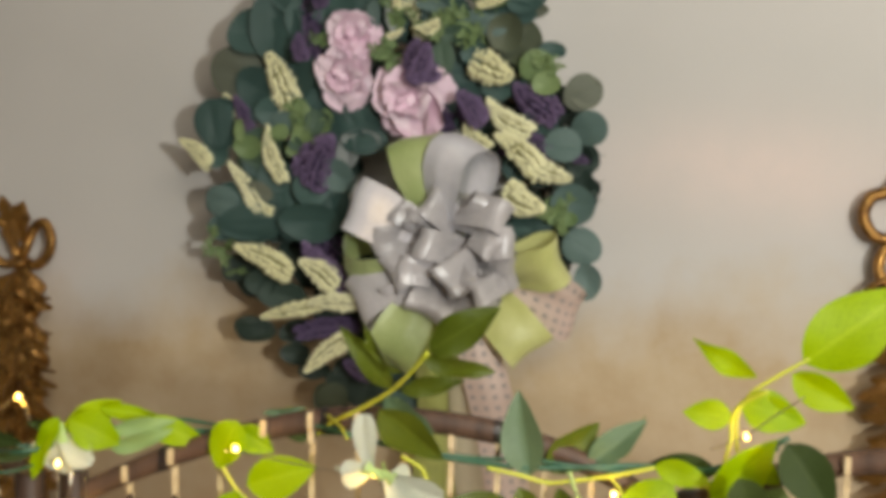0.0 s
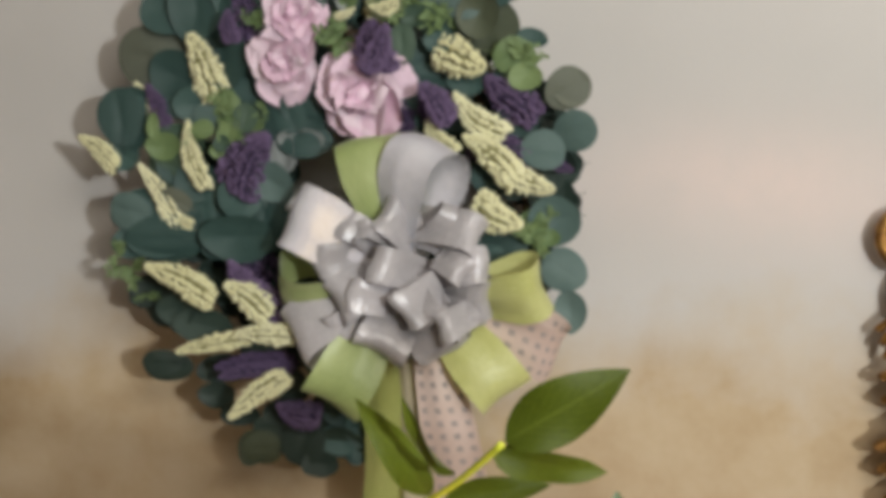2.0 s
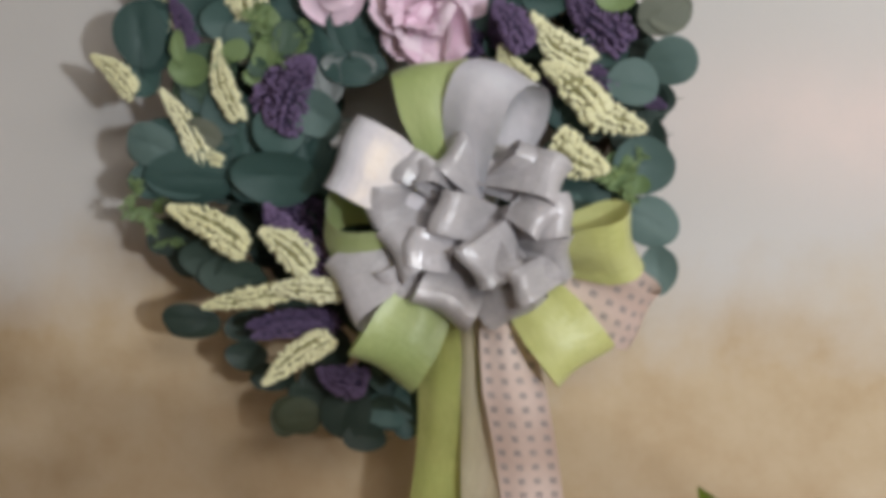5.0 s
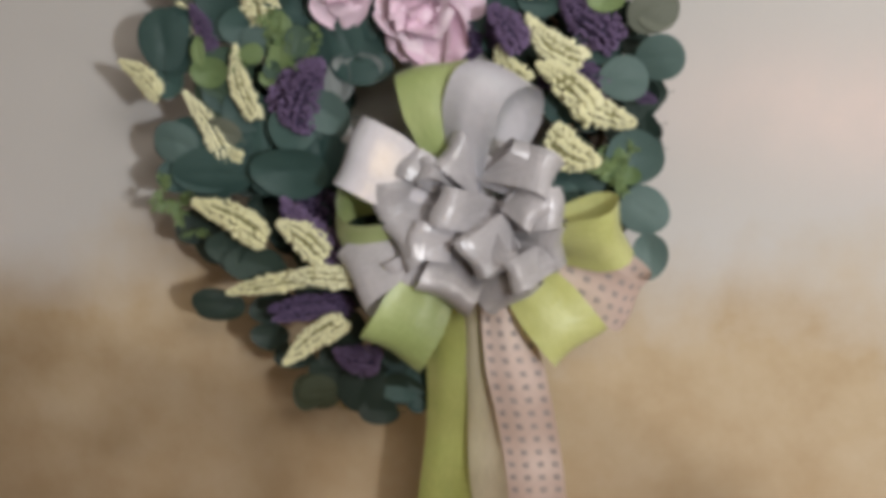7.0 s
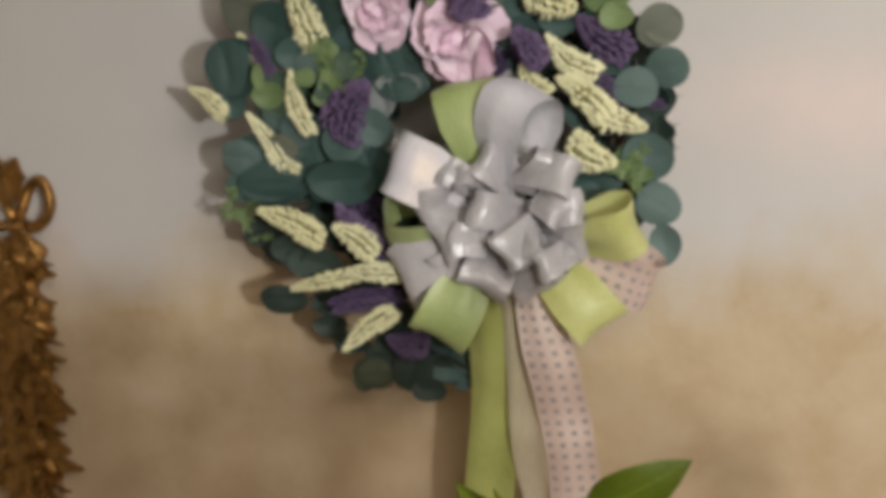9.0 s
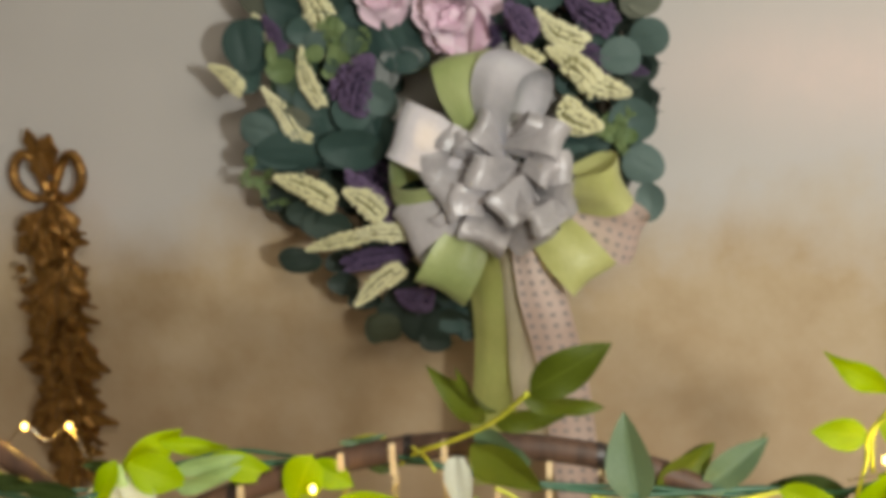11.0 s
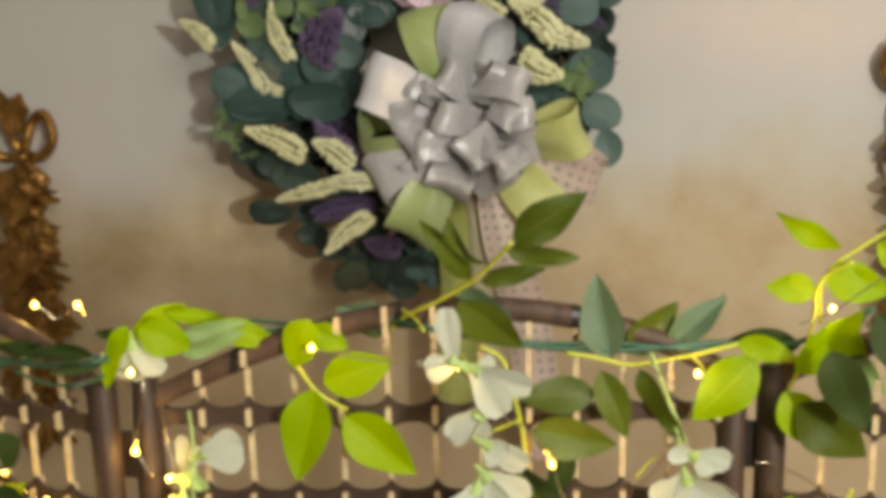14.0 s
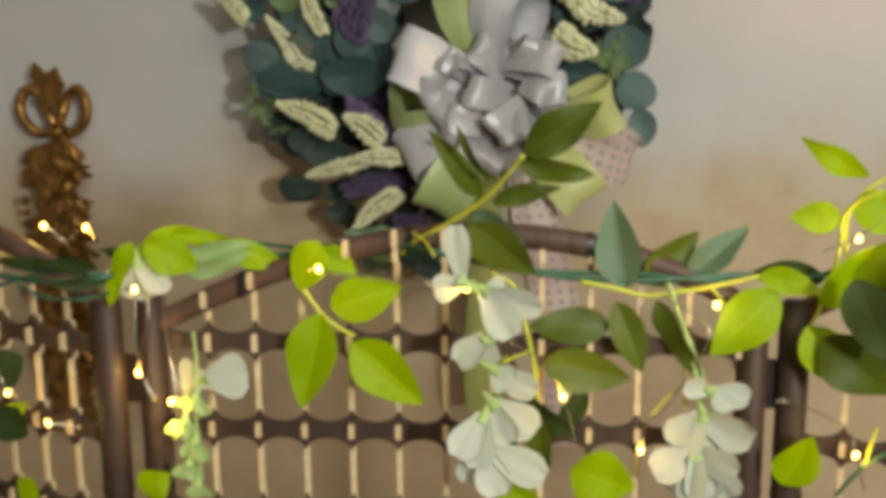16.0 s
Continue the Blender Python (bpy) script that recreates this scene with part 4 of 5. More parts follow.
loop(-0.1276, 1.4115, 1.59, 0.0368, SAT_SILVER, -20, 0.016, crisp=0.6, root=(-0.1694, 1.632, 1.443), pinch=0.85, label="silver satin loop")
loop(-0.2764, 1.4289, 1.598, 0.0529, SAT_SILVER, 14, 0.02, crisp=0.6, root=(-0.2208, 1.632, 1.4648), pinch=0.85, label="silver satin loop")
loop(-0.2287, 1.3782, 1.6, 0.0605, SAT_SILVER, -10, 0.02, crisp=0.6, root=(-0.2086, 1.632, 1.4341), pinch=0.85, label="silver satin loop")
loop(-0.1538, 1.3838, 1.606, 0.06, SAT_SILVER, 12, 0.02, crisp=0.6, root=(-0.1894, 1.632, 1.4302), pinch=0.85, label="silver satin loop")
loop(-0.2831, 1.3973, 1.612, 0.0406, SAT_SILVER, -22, 0.018, crisp=0.6, root=(-0.2329, 1.632, 1.4321), pinch=0.85, label="silver satin loop")
loop(-0.2749, 1.517, 1.606, 0.0346, SAT_SILVER, 28, 0.016, crisp=0.6, root=(-0.2296, 1.632, 1.4879), pinch=0.85, label="silver satin loop")
loop(-0.251, 1.512, 1.592, 0.0244, SAT_SILVER, 58, 0.014, crisp=0.6, root=(-0.2259, 1.632, 1.4898), pinch=0.85, label="silver satin loop")
loop(-0.1482, 1.5337, 1.606, 0.0391, SAT_SILVER, 22, 0.018, crisp=0.6, root=(-0.1863, 1.632, 1.4985), pinch=0.85, label="silver satin loop")
loop(-0.1112, 1.4431, 1.604, 0.0444, SAT_SILVER, 24, 0.018, crisp=0.6, root=(-0.1744, 1.632, 1.4509), pinch=0.85, label="silver satin loop")
loop(-0.2014, 1.4264, 1.572, 0.0438, SAT_SILVER, -12, 0.014, crisp=0.5, root=(-0.1623, 1.602, 1.4563), pinch=0.9, label="silver satin loop")
loop(-0.1595, 1.4102, 1.574, 0.0333, SAT_SILVER, 10, 0.013, crisp=0.5, root=(-0.1241, 1.602, 1.4315), pinch=0.9, label="silver satin loop")
loop(-0.1336, 1.4708, 1.578, 0.031, SAT_SILVER, -18, 0.013, crisp=0.5, root=(-0.1673, 1.602, 1.487), pinch=0.9, label="silver satin loop")
loop(-0.2618, 1.4432, 1.588, 0.0373, SAT_SILVER, 12, 0.014, crisp=0.5, root=(-0.2199, 1.602, 1.4342), pinch=0.9, label="silver satin loop")
tail(-0.2221, 1.3788, -0.2259, 1.02, 1.64, 1.7, 0.0635, SAT_GREEN_LIT, 0.010, "green organza ribbon end with warm light in its colour")
tail(-0.1668, 1.3799, -0.0993, 0.98, 1.63, 1.69, 0.062, DOTTED, 0.004, "pink ribbon end with grey dots")
tail(-0.1987, 1.3688, -0.1571, 1.06, 1.645, 1.695, 0.0488, SHEER, 0.008, "sheer beige ribbon end")

# ---- gilded wall ornaments ----
def gilt_leaf_fn(curl, lobes, ph):
    def fn(u, v):
        s = (v - 0.5) * 2
        w = 0.5 * math.sin(math.pi * min(1, 0.06 + 0.92 * u)) ** 0.75 * (1 + 0.16 * math.sin(lobes * u + ph))
        return Vector((u, s * w, 0.30 * abs(s) * w + curl * math.sin(2.6 * u)))
    return fn


GILT = []
for c, l, p in ((0.28, 14, 0), (0.18, 18, 1), (0.38, 12, 2)):
    GILT.append(grid_mesh("gilt_leaf", 12, 8, gilt_leaf_fn(c, l, p), GOLD, 0.03))


def curl(parent, points, r, label=""):
    child("gilt_curl", tube("gilt_curl", points, r, GOLD, 10), parent, None, label)


def gilt_drop():
    """A hanging swag of gilded leaves under a ribbon bow."""
    x, y = -0.925, WY
    g = thing("gilded_wall_ornament", (x, y, 1.0), "gilded leaf drop with a ribbon bow hung on the wall", "wall ornament", "gilded ornaments")
    yy = y - 0.03
    for s in (-1, 1):
        for lift, w in ((0.0, 1.0),):
            pts = [(x + s * 0.004, yy, 1.398), (x + s * 0.028 * w, yy - 0.012, 1.394), (x + s * 0.051 * w, yy - 0.016 - lift, 1.412), (x + s * 0.057 * w, yy - 0.016 - lift, 1.438), (x + s * 0.043 * w, yy - 0.012 - lift, 1.462), (x + s * 0.022 * w, yy - 0.008, 1.450), (x + s * 0.010, yy - 0.012, 1.420), (x, yy - 0.01, 1.402)]
            curl(g, pts, 0.0080, "gilded ribbon loop")
    for k, (dx, z0, z1) in enumerate(((0.0, 1.405, 1.490), (-0.024, 1.455, 1.514), (0.012, 1.455, 1.508), (-0.006, 1.43, 1.500))):
        child("gilt_leaf", GILT[k % 3], g, aim((x + dx * 0.3, yy - 0.006, z0), (x + dx, yy - 0.018, z1 - 0.010), 0.026, 20 * (k - 1)))
    bm = bmesh.new()
    bmesh.ops.create_icosphere(bm, subdivisions=2, radius=1, matrix=Matrix.Translation((x, yy - 0.014, 1.398)) @ Matrix.Diagonal((0.015, 0.014, 0.012, 1)))
    child("gilt_knot", mesh_of("gilt_knot", bm, GOLD), g, None, "round gilded knot")
    child("gilt_stem", tube("gilt_stem", ((x, yy, 1.40), (x + 0.006, yy + 0.005, 1.2), (x, yy, 0.93)), 0.011, GOLD), g)
    rng = random.Random(11)
    # the lumpy body that the leaves are set on
    def body(u, v):
        a = math.tau * v
        zz = 1.385 - 0.435 * u
        half = (0.033 + 0.007 * math.sin(u * 26.0) + 0.006 * math.sin(u * 61.0 + 2 * a)) * min(1.0, 0.35 + u * 9.0, 0.3 + (1 - u) * 5.0)
        return Vector((x + half * math.cos(a), yy - 0.004 - 0.55 * half * math.sin(a) * (1 + 0.25 * math.sin(3 * a + u * 40)), zz))
    child("gilt_body", grid_mesh("gilt_body", 90, 24, body, GOLD), g)
    z, row = 1.372, 0
    while z > 0.95:
        half = 0.050 + 0.008 * math.sin(row * 1.7) + (0.012 if z < 1.27 else 0.0) - (0.026 if z < 1.0 else 0.0)
        for k in range(6):
            s = (-1.0, -0.62, -0.22, 0.22, 0.62, 1.0)[k] + rng.uniform(-0.12, 0.12)
            near = 1.0 - abs(s)
            foot = (x + s * half * 0.30, yy - 0.010 - 0.016 * near, z + rng.uniform(-0.008, 0.008))
            tip = (x + s * half * rng.uniform(0.95, 1.2), yy - 0.014 - rng.uniform(0.022, 0.040) * near, z - rng.uniform(0.030, 0.062) + 0.018 * abs(s))
            child("gilt_leaf", rng.choice(GILT), g, aim(foot, tip, rng.uniform(0.020, 0.032), rng.uniform(-35, 35) + 25 * s))
        z -= 0.026
        row += 1
    for k in range(30):
        p = (x + rng.uniform(-0.042, 0.042), yy - rng.uniform(0.034, 0.050), rng.uniform(0.97, 1.35))
        child("gilt_berry", BERRY, g, Matrix.Translation(p) @ Matrix.Scale(rng.uniform(0.005, 0.009), 4))


bm_berry = bmesh.new()
bmesh.ops.create_icosphere(bm_berry, subdivisions=2, radius=1.0)
BERRY = mesh_of("gilt_berry", bm_berry, GOLD)


def gilt_frame():
    """A scrolled gilded wall piece, of which the near edge comes into view."""
    x, y = 0.420, WY
    g = thing("gilded_wall_ornament", (x, y, 1.1), "scrolled gilded wall piece with a looped crest", "wall ornament", "gilded ornaments")
    yy = y - 0.022
    for s in (-1, 1):
        def q(dx, dz, dy=0.0):
            return (x + s * dx, yy - dy, dz)
        curl(g, [q(0.004, 1.588), q(0.034, 1.578, 0.004), q(0.050, 1.555, 0.006), q(0.075, 1.545, 0.006), q(0.084, 1.520, 0.006), q(0.070, 1.494, 0.006), q(0.044, 1.486, 0.008), q(0.026, 1.470, 0.01), q(0.010, 1.480, 0.012)], 0.0088, "gilded loop")
        curl(g, [q(0.044, 1.486, 0.006), q(0.058, 1.468, 0.01), q(0.060, 1.448, 0.01), q(0.052, 1.430, 0.012), q(0.030, 1.426, 0.014)], 0.0085)
        for k in range(3):
            curl(g, [q(0.030, 1.436 - 0.012 * k, 0.012), q(0.060, 1.432 - 0.014 * k, 0.020), q(0.082 - 0.006 * k, 1.410 - 0.016 * k, 0.012)], 0.0052)
        for k in range(9):
            z = 1.385 - 0.028 * k
            child("gilt_leaf", GILT[k % 3], g, aim(q(0.012, z, 0.012), q(0.082 - 0.007 * (k % 3), z - 0.026, 0.018), 0.036, s * (12 + 9 * (k % 3))))
    child("gilt_stem", tube("gilt_stem", ((x, yy - 0.004, 1.585), (x, yy, 1.35), (x, yy, 1.10)), 0.014, GOLD), g)


gilt_drop()
gilt_frame()

# ---- garland ----
garland = thing("garland", (-0.09, 0.81, 1.43), "artificial leaf garland with white flowers draped over the screen", "garland")


def blade_fn(curl_, fold, wave, ph):
    def fn(u, v):
        s = (v - 0.5) * 2
        w = 0.5 * (math.sin(math.pi * u ** 0.78) ** 0.85 if 0 < u < 1 else 0.0)
        w = max(w, 0.012)
        return Vector((u, s * w, fold * abs(s) * w - curl_ * (u - 0.35) ** 2 + wave * math.sin(7 * u + ph) * s * w))
    return fn


BLADES = {}
for key, mat in (("lime", LIME), ("green", GREEN), ("dull", BLUEGREEN), ("deep", DEEP), ("pale", PALE)):
    BLADES[key] = [grid_mesh("leaf", 14, 8, blade_fn(c, f, w, p), mat, 0.0, lambda u, v: (u, v)) for c, f, w, p in ((0.18, 0.35, 0.10, 0), (0.45, 0.22, 0.16, 1.5), (-0.15, 0.30, 0.12, 3.0), (0.30, 0.12, 0.20, 4.4))]


def leaf(foot, tip, w, key="lime", roll=0):
    """A pointed leaf from stalk to tip."""
    n = (Vector(tip) - Vector(foot)).length
    child("leaf", random.choice(BLADES[key]), garland, aim(foot, tip, w, roll, deep=0.6 * n))


def stem(points, r=0.0011, mat=None):
    child("stem", tube("stem", points, r, mat or STEM, 7), garland)


FLORET = [grid_mesh("flower_petal", 7, 8, lambda u, v, q=q, p=p: Vector((u, (v - 0.5) * (0.12 + 1.0 * math.sin(math.pi * (0.05 + 0.86 * u ** 1.7)) ** 0.6) * (1 + 0.10 * math.sin(9 * v + p)), q * (v - 0.5) ** 2 * 2 - 0.45 * u * u + 0.10 * math.sin(11 * v + p) * u * u)), PETAL) for q, p in ((0.5, 0), (0.9, 2), (0.2, 4))]
CUP = grid_mesh("calyx", 4, 10, lambda u, v: Vector((u, 0.32 * (0.25 + u ** 1.5) * math.cos(math.tau * v), 0.32 * (0.25 + u ** 1.5) * math.sin(math.tau * v))), CALYX)


GREENISH = [m.copy() for m in FLORET]
for m in GREENISH:
    m.materials[0] = CALYX


def flower(x, z, y, size, way=-90, count=3, spread=70, meshes=FLORET):
    """A white silk blossom whose petals open towards way (degrees, in the plane of the screen)."""
    c = Vector((x, y, z))
    cup = None
    for k in range(count):
        a = radians(way + (k - (count - 1) / 2) * spread / max(count - 1, 1) * 2 + random.uniform(-12, 12))
        d = Vector((math.cos(a), random.uniform(-0.45, 0.05), math.sin(a))).normalized()
        if cup is None:
            b = Vector((math.cos(radians(way)), -0.2, math.sin(radians(way)))).normalized()
            cup = child("blossom", CUP, garland, aim(c - b * size * 0.45, c + b * size * 0.1, size * 0.8, 0), "white silk blossom with a pale green cup")
        child("flower_petal", random.choice(meshes), cup, aim(c - d * size * 0.1, c + d * size * random.uniform(0.85, 1.1), size * random.uniform(0.6, 0.85), random.uniform(-35, 35), deep=size * 0.6))


def blossom(x, z, y, *petals):
    """A white silk blossom: a pale green cup and petals, each by its tip and width."""
    c = Vector((x, y, z))
    mean = sum((Vector((px, y, pz)) for px, pz, w in petals), Vector()) / len(petals)
    d = (mean - c).normalized()
    cup = child("blossom", CUP, garland, aim(c - d * 0.009, c + d * 0.003, 0.012, 0), "white silk blossom with a pale green cup")
    for px, pz, w in petals:
        tip = Vector((px, y + random.uniform(-0.010, 0.004), pz))
        n = (tip - c).length
        child("flower_petal", random.choice(FLORET), cup, aim(c, tip, w, random.uniform(-25, 25), deep=n * 0.26))


leaf((-0.2740, 0.7950, 1.4360), (-0.2500, 0.8300, 1.4470), 0.0189, "lime", 10)
leaf((-0.2580, 0.8110, 1.4470), (-0.2210, 0.8250, 1.4390), 0.0102, "lime", -10)
leaf((-0.2620, 0.7830, 1.4460), (-0.2340, 0.7950, 1.4290), 0.0232, "lime", -14)
leaf((-0.2700, 0.7830, 1.4470), (-0.2820, 0.7710, 1.4110), 0.0167, "lime", 18)
leaf((-0.2430, 0.7970, 1.4360), (-0.2040, 0.8050, 1.4440), 0.0109, "pale", -8)
leaf((-0.2420, 0.7960, 1.4250), (-0.2050, 0.8030, 1.4380), 0.0117, "pale", 12)
leaf((-0.2260, 0.8060, 1.4420), (-0.1880, 0.8160, 1.4280), 0.0167, "lime", -20)
leaf((-0.1660, 0.8090, 1.4460), (-0.1780, 0.8050, 1.4160), 0.0253, "lime", 6)
leaf((-0.1680, 0.8150, 1.4390), (-0.1450, 0.8160, 1.4260), 0.0172, "lime", -18)
leaf((-0.1600, 0.8100, 1.4060), (-0.1180, 0.8170, 1.4190), 0.0270, "lime", -8)
leaf((-0.1650, 0.8090, 1.4030), (-0.1760, 0.8020, 1.3460), 0.0317, "lime", 4)
leaf((-0.1480, 0.8120, 1.3850), (-0.1050, 0.8130, 1.3500), 0.0315, "lime", -6)
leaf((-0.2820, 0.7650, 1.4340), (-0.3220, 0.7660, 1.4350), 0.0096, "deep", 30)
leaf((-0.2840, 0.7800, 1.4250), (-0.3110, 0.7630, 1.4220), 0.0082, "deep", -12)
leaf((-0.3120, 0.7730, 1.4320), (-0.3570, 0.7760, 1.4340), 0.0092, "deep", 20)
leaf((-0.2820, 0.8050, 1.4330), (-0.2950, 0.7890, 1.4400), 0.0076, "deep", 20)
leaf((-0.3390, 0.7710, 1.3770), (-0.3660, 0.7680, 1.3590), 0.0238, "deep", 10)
leaf((-0.3710, 0.7790, 1.3280), (-0.3390, 0.7710, 1.3480), 0.0183, "lime", 10)
leaf((-0.1550, 0.8230, 1.4480), (-0.1290, 0.8310, 1.4510), 0.0047, "dull", 5)
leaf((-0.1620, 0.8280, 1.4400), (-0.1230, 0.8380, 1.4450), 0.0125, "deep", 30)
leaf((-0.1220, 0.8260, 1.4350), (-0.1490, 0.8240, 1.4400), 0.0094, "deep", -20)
leaf((-0.0760, 0.8050, 1.4610), (-0.0420, 0.8280, 1.4280), 0.0268, "green", 10)
leaf((0.0090, 0.8380, 1.4180), (-0.0000, 0.8410, 1.4690), 0.0265, "dull", -8)
leaf((0.0190, 0.8450, 1.4200), (0.0480, 0.8560, 1.4500), 0.0240, "green", 20)
leaf((0.0260, 0.8540, 1.4250), (0.0440, 0.8590, 1.4470), 0.0110, "deep", -10)
leaf((0.0430, 0.8490, 1.4240), (0.0770, 0.8580, 1.4530), 0.0183, "dull", -14)
leaf((0.0470, 0.8540, 1.4240), (0.0780, 0.8620, 1.4520), 0.0133, "green", 30)
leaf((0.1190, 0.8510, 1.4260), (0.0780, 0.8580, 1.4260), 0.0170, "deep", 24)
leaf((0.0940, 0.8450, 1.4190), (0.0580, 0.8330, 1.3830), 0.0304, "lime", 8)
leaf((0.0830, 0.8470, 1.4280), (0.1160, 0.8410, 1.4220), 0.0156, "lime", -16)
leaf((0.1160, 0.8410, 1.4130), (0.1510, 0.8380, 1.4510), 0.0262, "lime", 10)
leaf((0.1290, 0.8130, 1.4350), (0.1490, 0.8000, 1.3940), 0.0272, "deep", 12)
leaf((0.1090, 0.8380, 1.4010), (0.1310, 0.8330, 1.3700), 0.0257, "lime", -10)
leaf((0.1170, 0.8310, 1.3970), (0.1540, 0.8230, 1.3680), 0.0326, "green", 8)
leaf((0.0010, 0.8350, 1.3970), (-0.0450, 0.8240, 1.3970), 0.0230, "green", 22)
leaf((0.0030, 0.8370, 1.4110), (0.0200, 0.8360, 1.3690), 0.0202, "green", -18)
leaf((0.0260, 0.8380, 1.4120), (0.0520, 0.8380, 1.3660), 0.0179, "green", 26)
leaf((-0.0370, 0.8250, 1.3750), (0.0140, 0.8290, 1.3680), 0.0263, "green", -8)
leaf((-0.0540, 0.8260, 1.3510), (-0.0170, 0.8240, 1.3310), 0.0214, "deep", 14)
leaf((-0.0430, 0.8220, 1.3500), (-0.0330, 0.8210, 1.3100), 0.0174, "green", 20)
leaf((0.1020, 0.8430, 1.3040), (0.1160, 0.8350, 1.3390), 0.0266, "lime", 6)
leaf((0.1310, 0.8530, 1.4690), (0.1660, 0.8510, 1.4590), 0.0248, "lime", -12)
leaf((0.1390, 0.8510, 1.4840), (0.1010, 0.8460, 1.5050), 0.0149, "lime", -24)
leaf((0.1380, 0.8560, 1.4660), (0.1680, 0.8530, 1.4580), 0.0239, "lime", 14)
leaf((0.1650, 0.8550, 1.4940), (0.2200, 0.8580, 1.5400), 0.0400, "lime", -6)
leaf((0.1590, 0.8560, 1.4870), (0.1940, 0.8520, 1.4690), 0.0221, "lime", 10)
leaf((0.1260, 0.8500, 1.4610), (0.0980, 0.8460, 1.4620), 0.0185, "lime", 10)
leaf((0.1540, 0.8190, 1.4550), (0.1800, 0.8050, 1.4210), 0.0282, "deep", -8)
leaf((0.1320, 0.8450, 1.4420), (0.1540, 0.8390, 1.4250), 0.0169, "lime", 0)
leaf((0.1460, 0.8500, 1.4270), (0.1670, 0.8470, 1.3980), 0.0122, "pale", 10)
leaf((0.1310, 0.8430, 1.3920), (0.1510, 0.8400, 1.3750), 0.0174, "lime", 10)
leaf((-0.0403, 0.7726, 1.5033), (-0.0015, 0.7676, 1.5306), 0.0215, "green", -8)
leaf((-0.0450, 0.7800, 1.4970), (-0.0052, 0.7885, 1.4897), 0.0150, "green", 14)
leaf((-0.0630, 0.8030, 1.4730), (-0.0250, 0.7970, 1.4830), 0.0118, "green", -16)
leaf((-0.0668, 0.7954, 1.4756), (-0.0877, 0.7670, 1.5143), 0.0135, "green", 24)
leaf((-0.0570, 0.7800, 1.4880), (-0.0731, 0.7524, 1.5166), 0.0075, "green", -30)
leaf((-0.0760, 0.8150, 1.4640), (-0.0470, 0.8190, 1.4430), 0.0216, "dull", 20)
leaf((-0.0570, 0.8260, 1.3290), (-0.0450, 0.8280, 1.2900), 0.0111, "deep", 0)
leaf((-0.0620, 0.8170, 1.3040), (-0.0350, 0.8210, 1.2860), 0.0209, "lime", 0)
leaf((-0.0200, 0.8310, 1.3080), (0.0180, 0.8350, 1.2960), 0.0379, "lime", 0)
leaf((-0.0120, 0.8390, 1.3560), (-0.0290, 0.8360, 1.3270), 0.0147, "deep", 10)
leaf((-0.2700, 0.7750, 1.2960), (-0.2530, 0.7780, 1.3070), 0.0216, "lime", 10)
leaf((-0.3270, 0.7570, 1.2950), (-0.3440, 0.7620, 1.3030), 0.0179, "lime", 0)
leaf((-0.3400, 0.7710, 1.3280), (-0.3670, 0.7680, 1.3450), 0.0238, "deep", 0)
stem(((-0.1210, 0.8280, 1.4360), (-0.1100, 0.8220, 1.4460), (-0.0900, 0.8120, 1.4580), (-0.0700, 0.7990, 1.4720), (-0.0560, 0.7870, 1.4850), (-0.0410, 0.7735, 1.5025)), 0.0013)
stem(((-0.1510, 0.8340, 1.4460), (-0.1360, 0.8320, 1.4500), (-0.1140, 0.8290, 1.4450), (-0.0970, 0.8160, 1.4540)), 0.001)
stem(((-0.1120, 0.8190, 1.4510), (-0.1040, 0.8190, 1.4450), (-0.0990, 0.8190, 1.4370)), 0.0009)
stem(((-0.1750, 0.8080, 1.4170), (-0.1650, 0.8090, 1.4020), (-0.1540, 0.8110, 1.3930), (-0.1460, 0.8120, 1.3890)), 0.0012)
stem(((-0.3520, 0.7840, 1.4340), (-0.3250, 0.7770, 1.4340), (-0.3040, 0.7710, 1.4310), (-0.2870, 0.7670, 1.4340)), 0.0012)
stem(((-0.3370, 0.7700, 1.4210), (-0.3160, 0.7650, 1.4160), (-0.2910, 0.7580, 1.4180), (-0.2820, 0.7750, 1.4180)), 0.001, STEM_DARK)
stem(((-0.3720, 0.7900, 1.4230), (-0.3310, 0.7790, 1.4220), (-0.2870, 0.7730, 1.4270), (-0.2690, 0.8020, 1.4280), (-0.2320, 0.8170, 1.4320), (-0.1910, 0.8230, 1.4340), (-0.1570, 0.8290, 1.4380), (-0.1210, 0.8240, 1.4430), (-0.0880, 0.8250, 1.4360), (-0.0390, 0.8350, 1.4260), (0.0040, 0.8390, 1.4230), (0.0360, 0.8440, 1.4240), (0.0740, 0.8520, 1.4260), (0.1060, 0.8530, 1.4250), (0.1300, 0.8490, 1.4340), (0.1580, 0.8440, 1.4520)), 0.0018, STEM_DARK)
stem(((-0.3730, 0.7900, 1.4120), (-0.3170, 0.7750, 1.4290), (-0.2860, 0.7900, 1.4260), (-0.2460, 0.8070, 1.4360), (-0.2160, 0.8220, 1.4400), (-0.1840, 0.8240, 1.4380), (-0.1430, 0.8290, 1.4350), (-0.1010, 0.8270, 1.4380), (-0.0610, 0.8290, 1.4310), (-0.0230, 0.8370, 1.4270), (0.0160, 0.8410, 1.4270), (0.0580, 0.8470, 1.4230), (0.0900, 0.8560, 1.4250), (0.1210, 0.8500, 1.4290), (0.1530, 0.8450, 1.4450)), 0.0012, STEM_DARK)
stem(((-0.0160, 0.8320, 1.4230), (0.0040, 0.8350, 1.4190), (0.0200, 0.8380, 1.4150), (0.0360, 0.8400, 1.4170), (0.0580, 0.8430, 1.4210), (0.0830, 0.8470, 1.4270)), 0.0013)
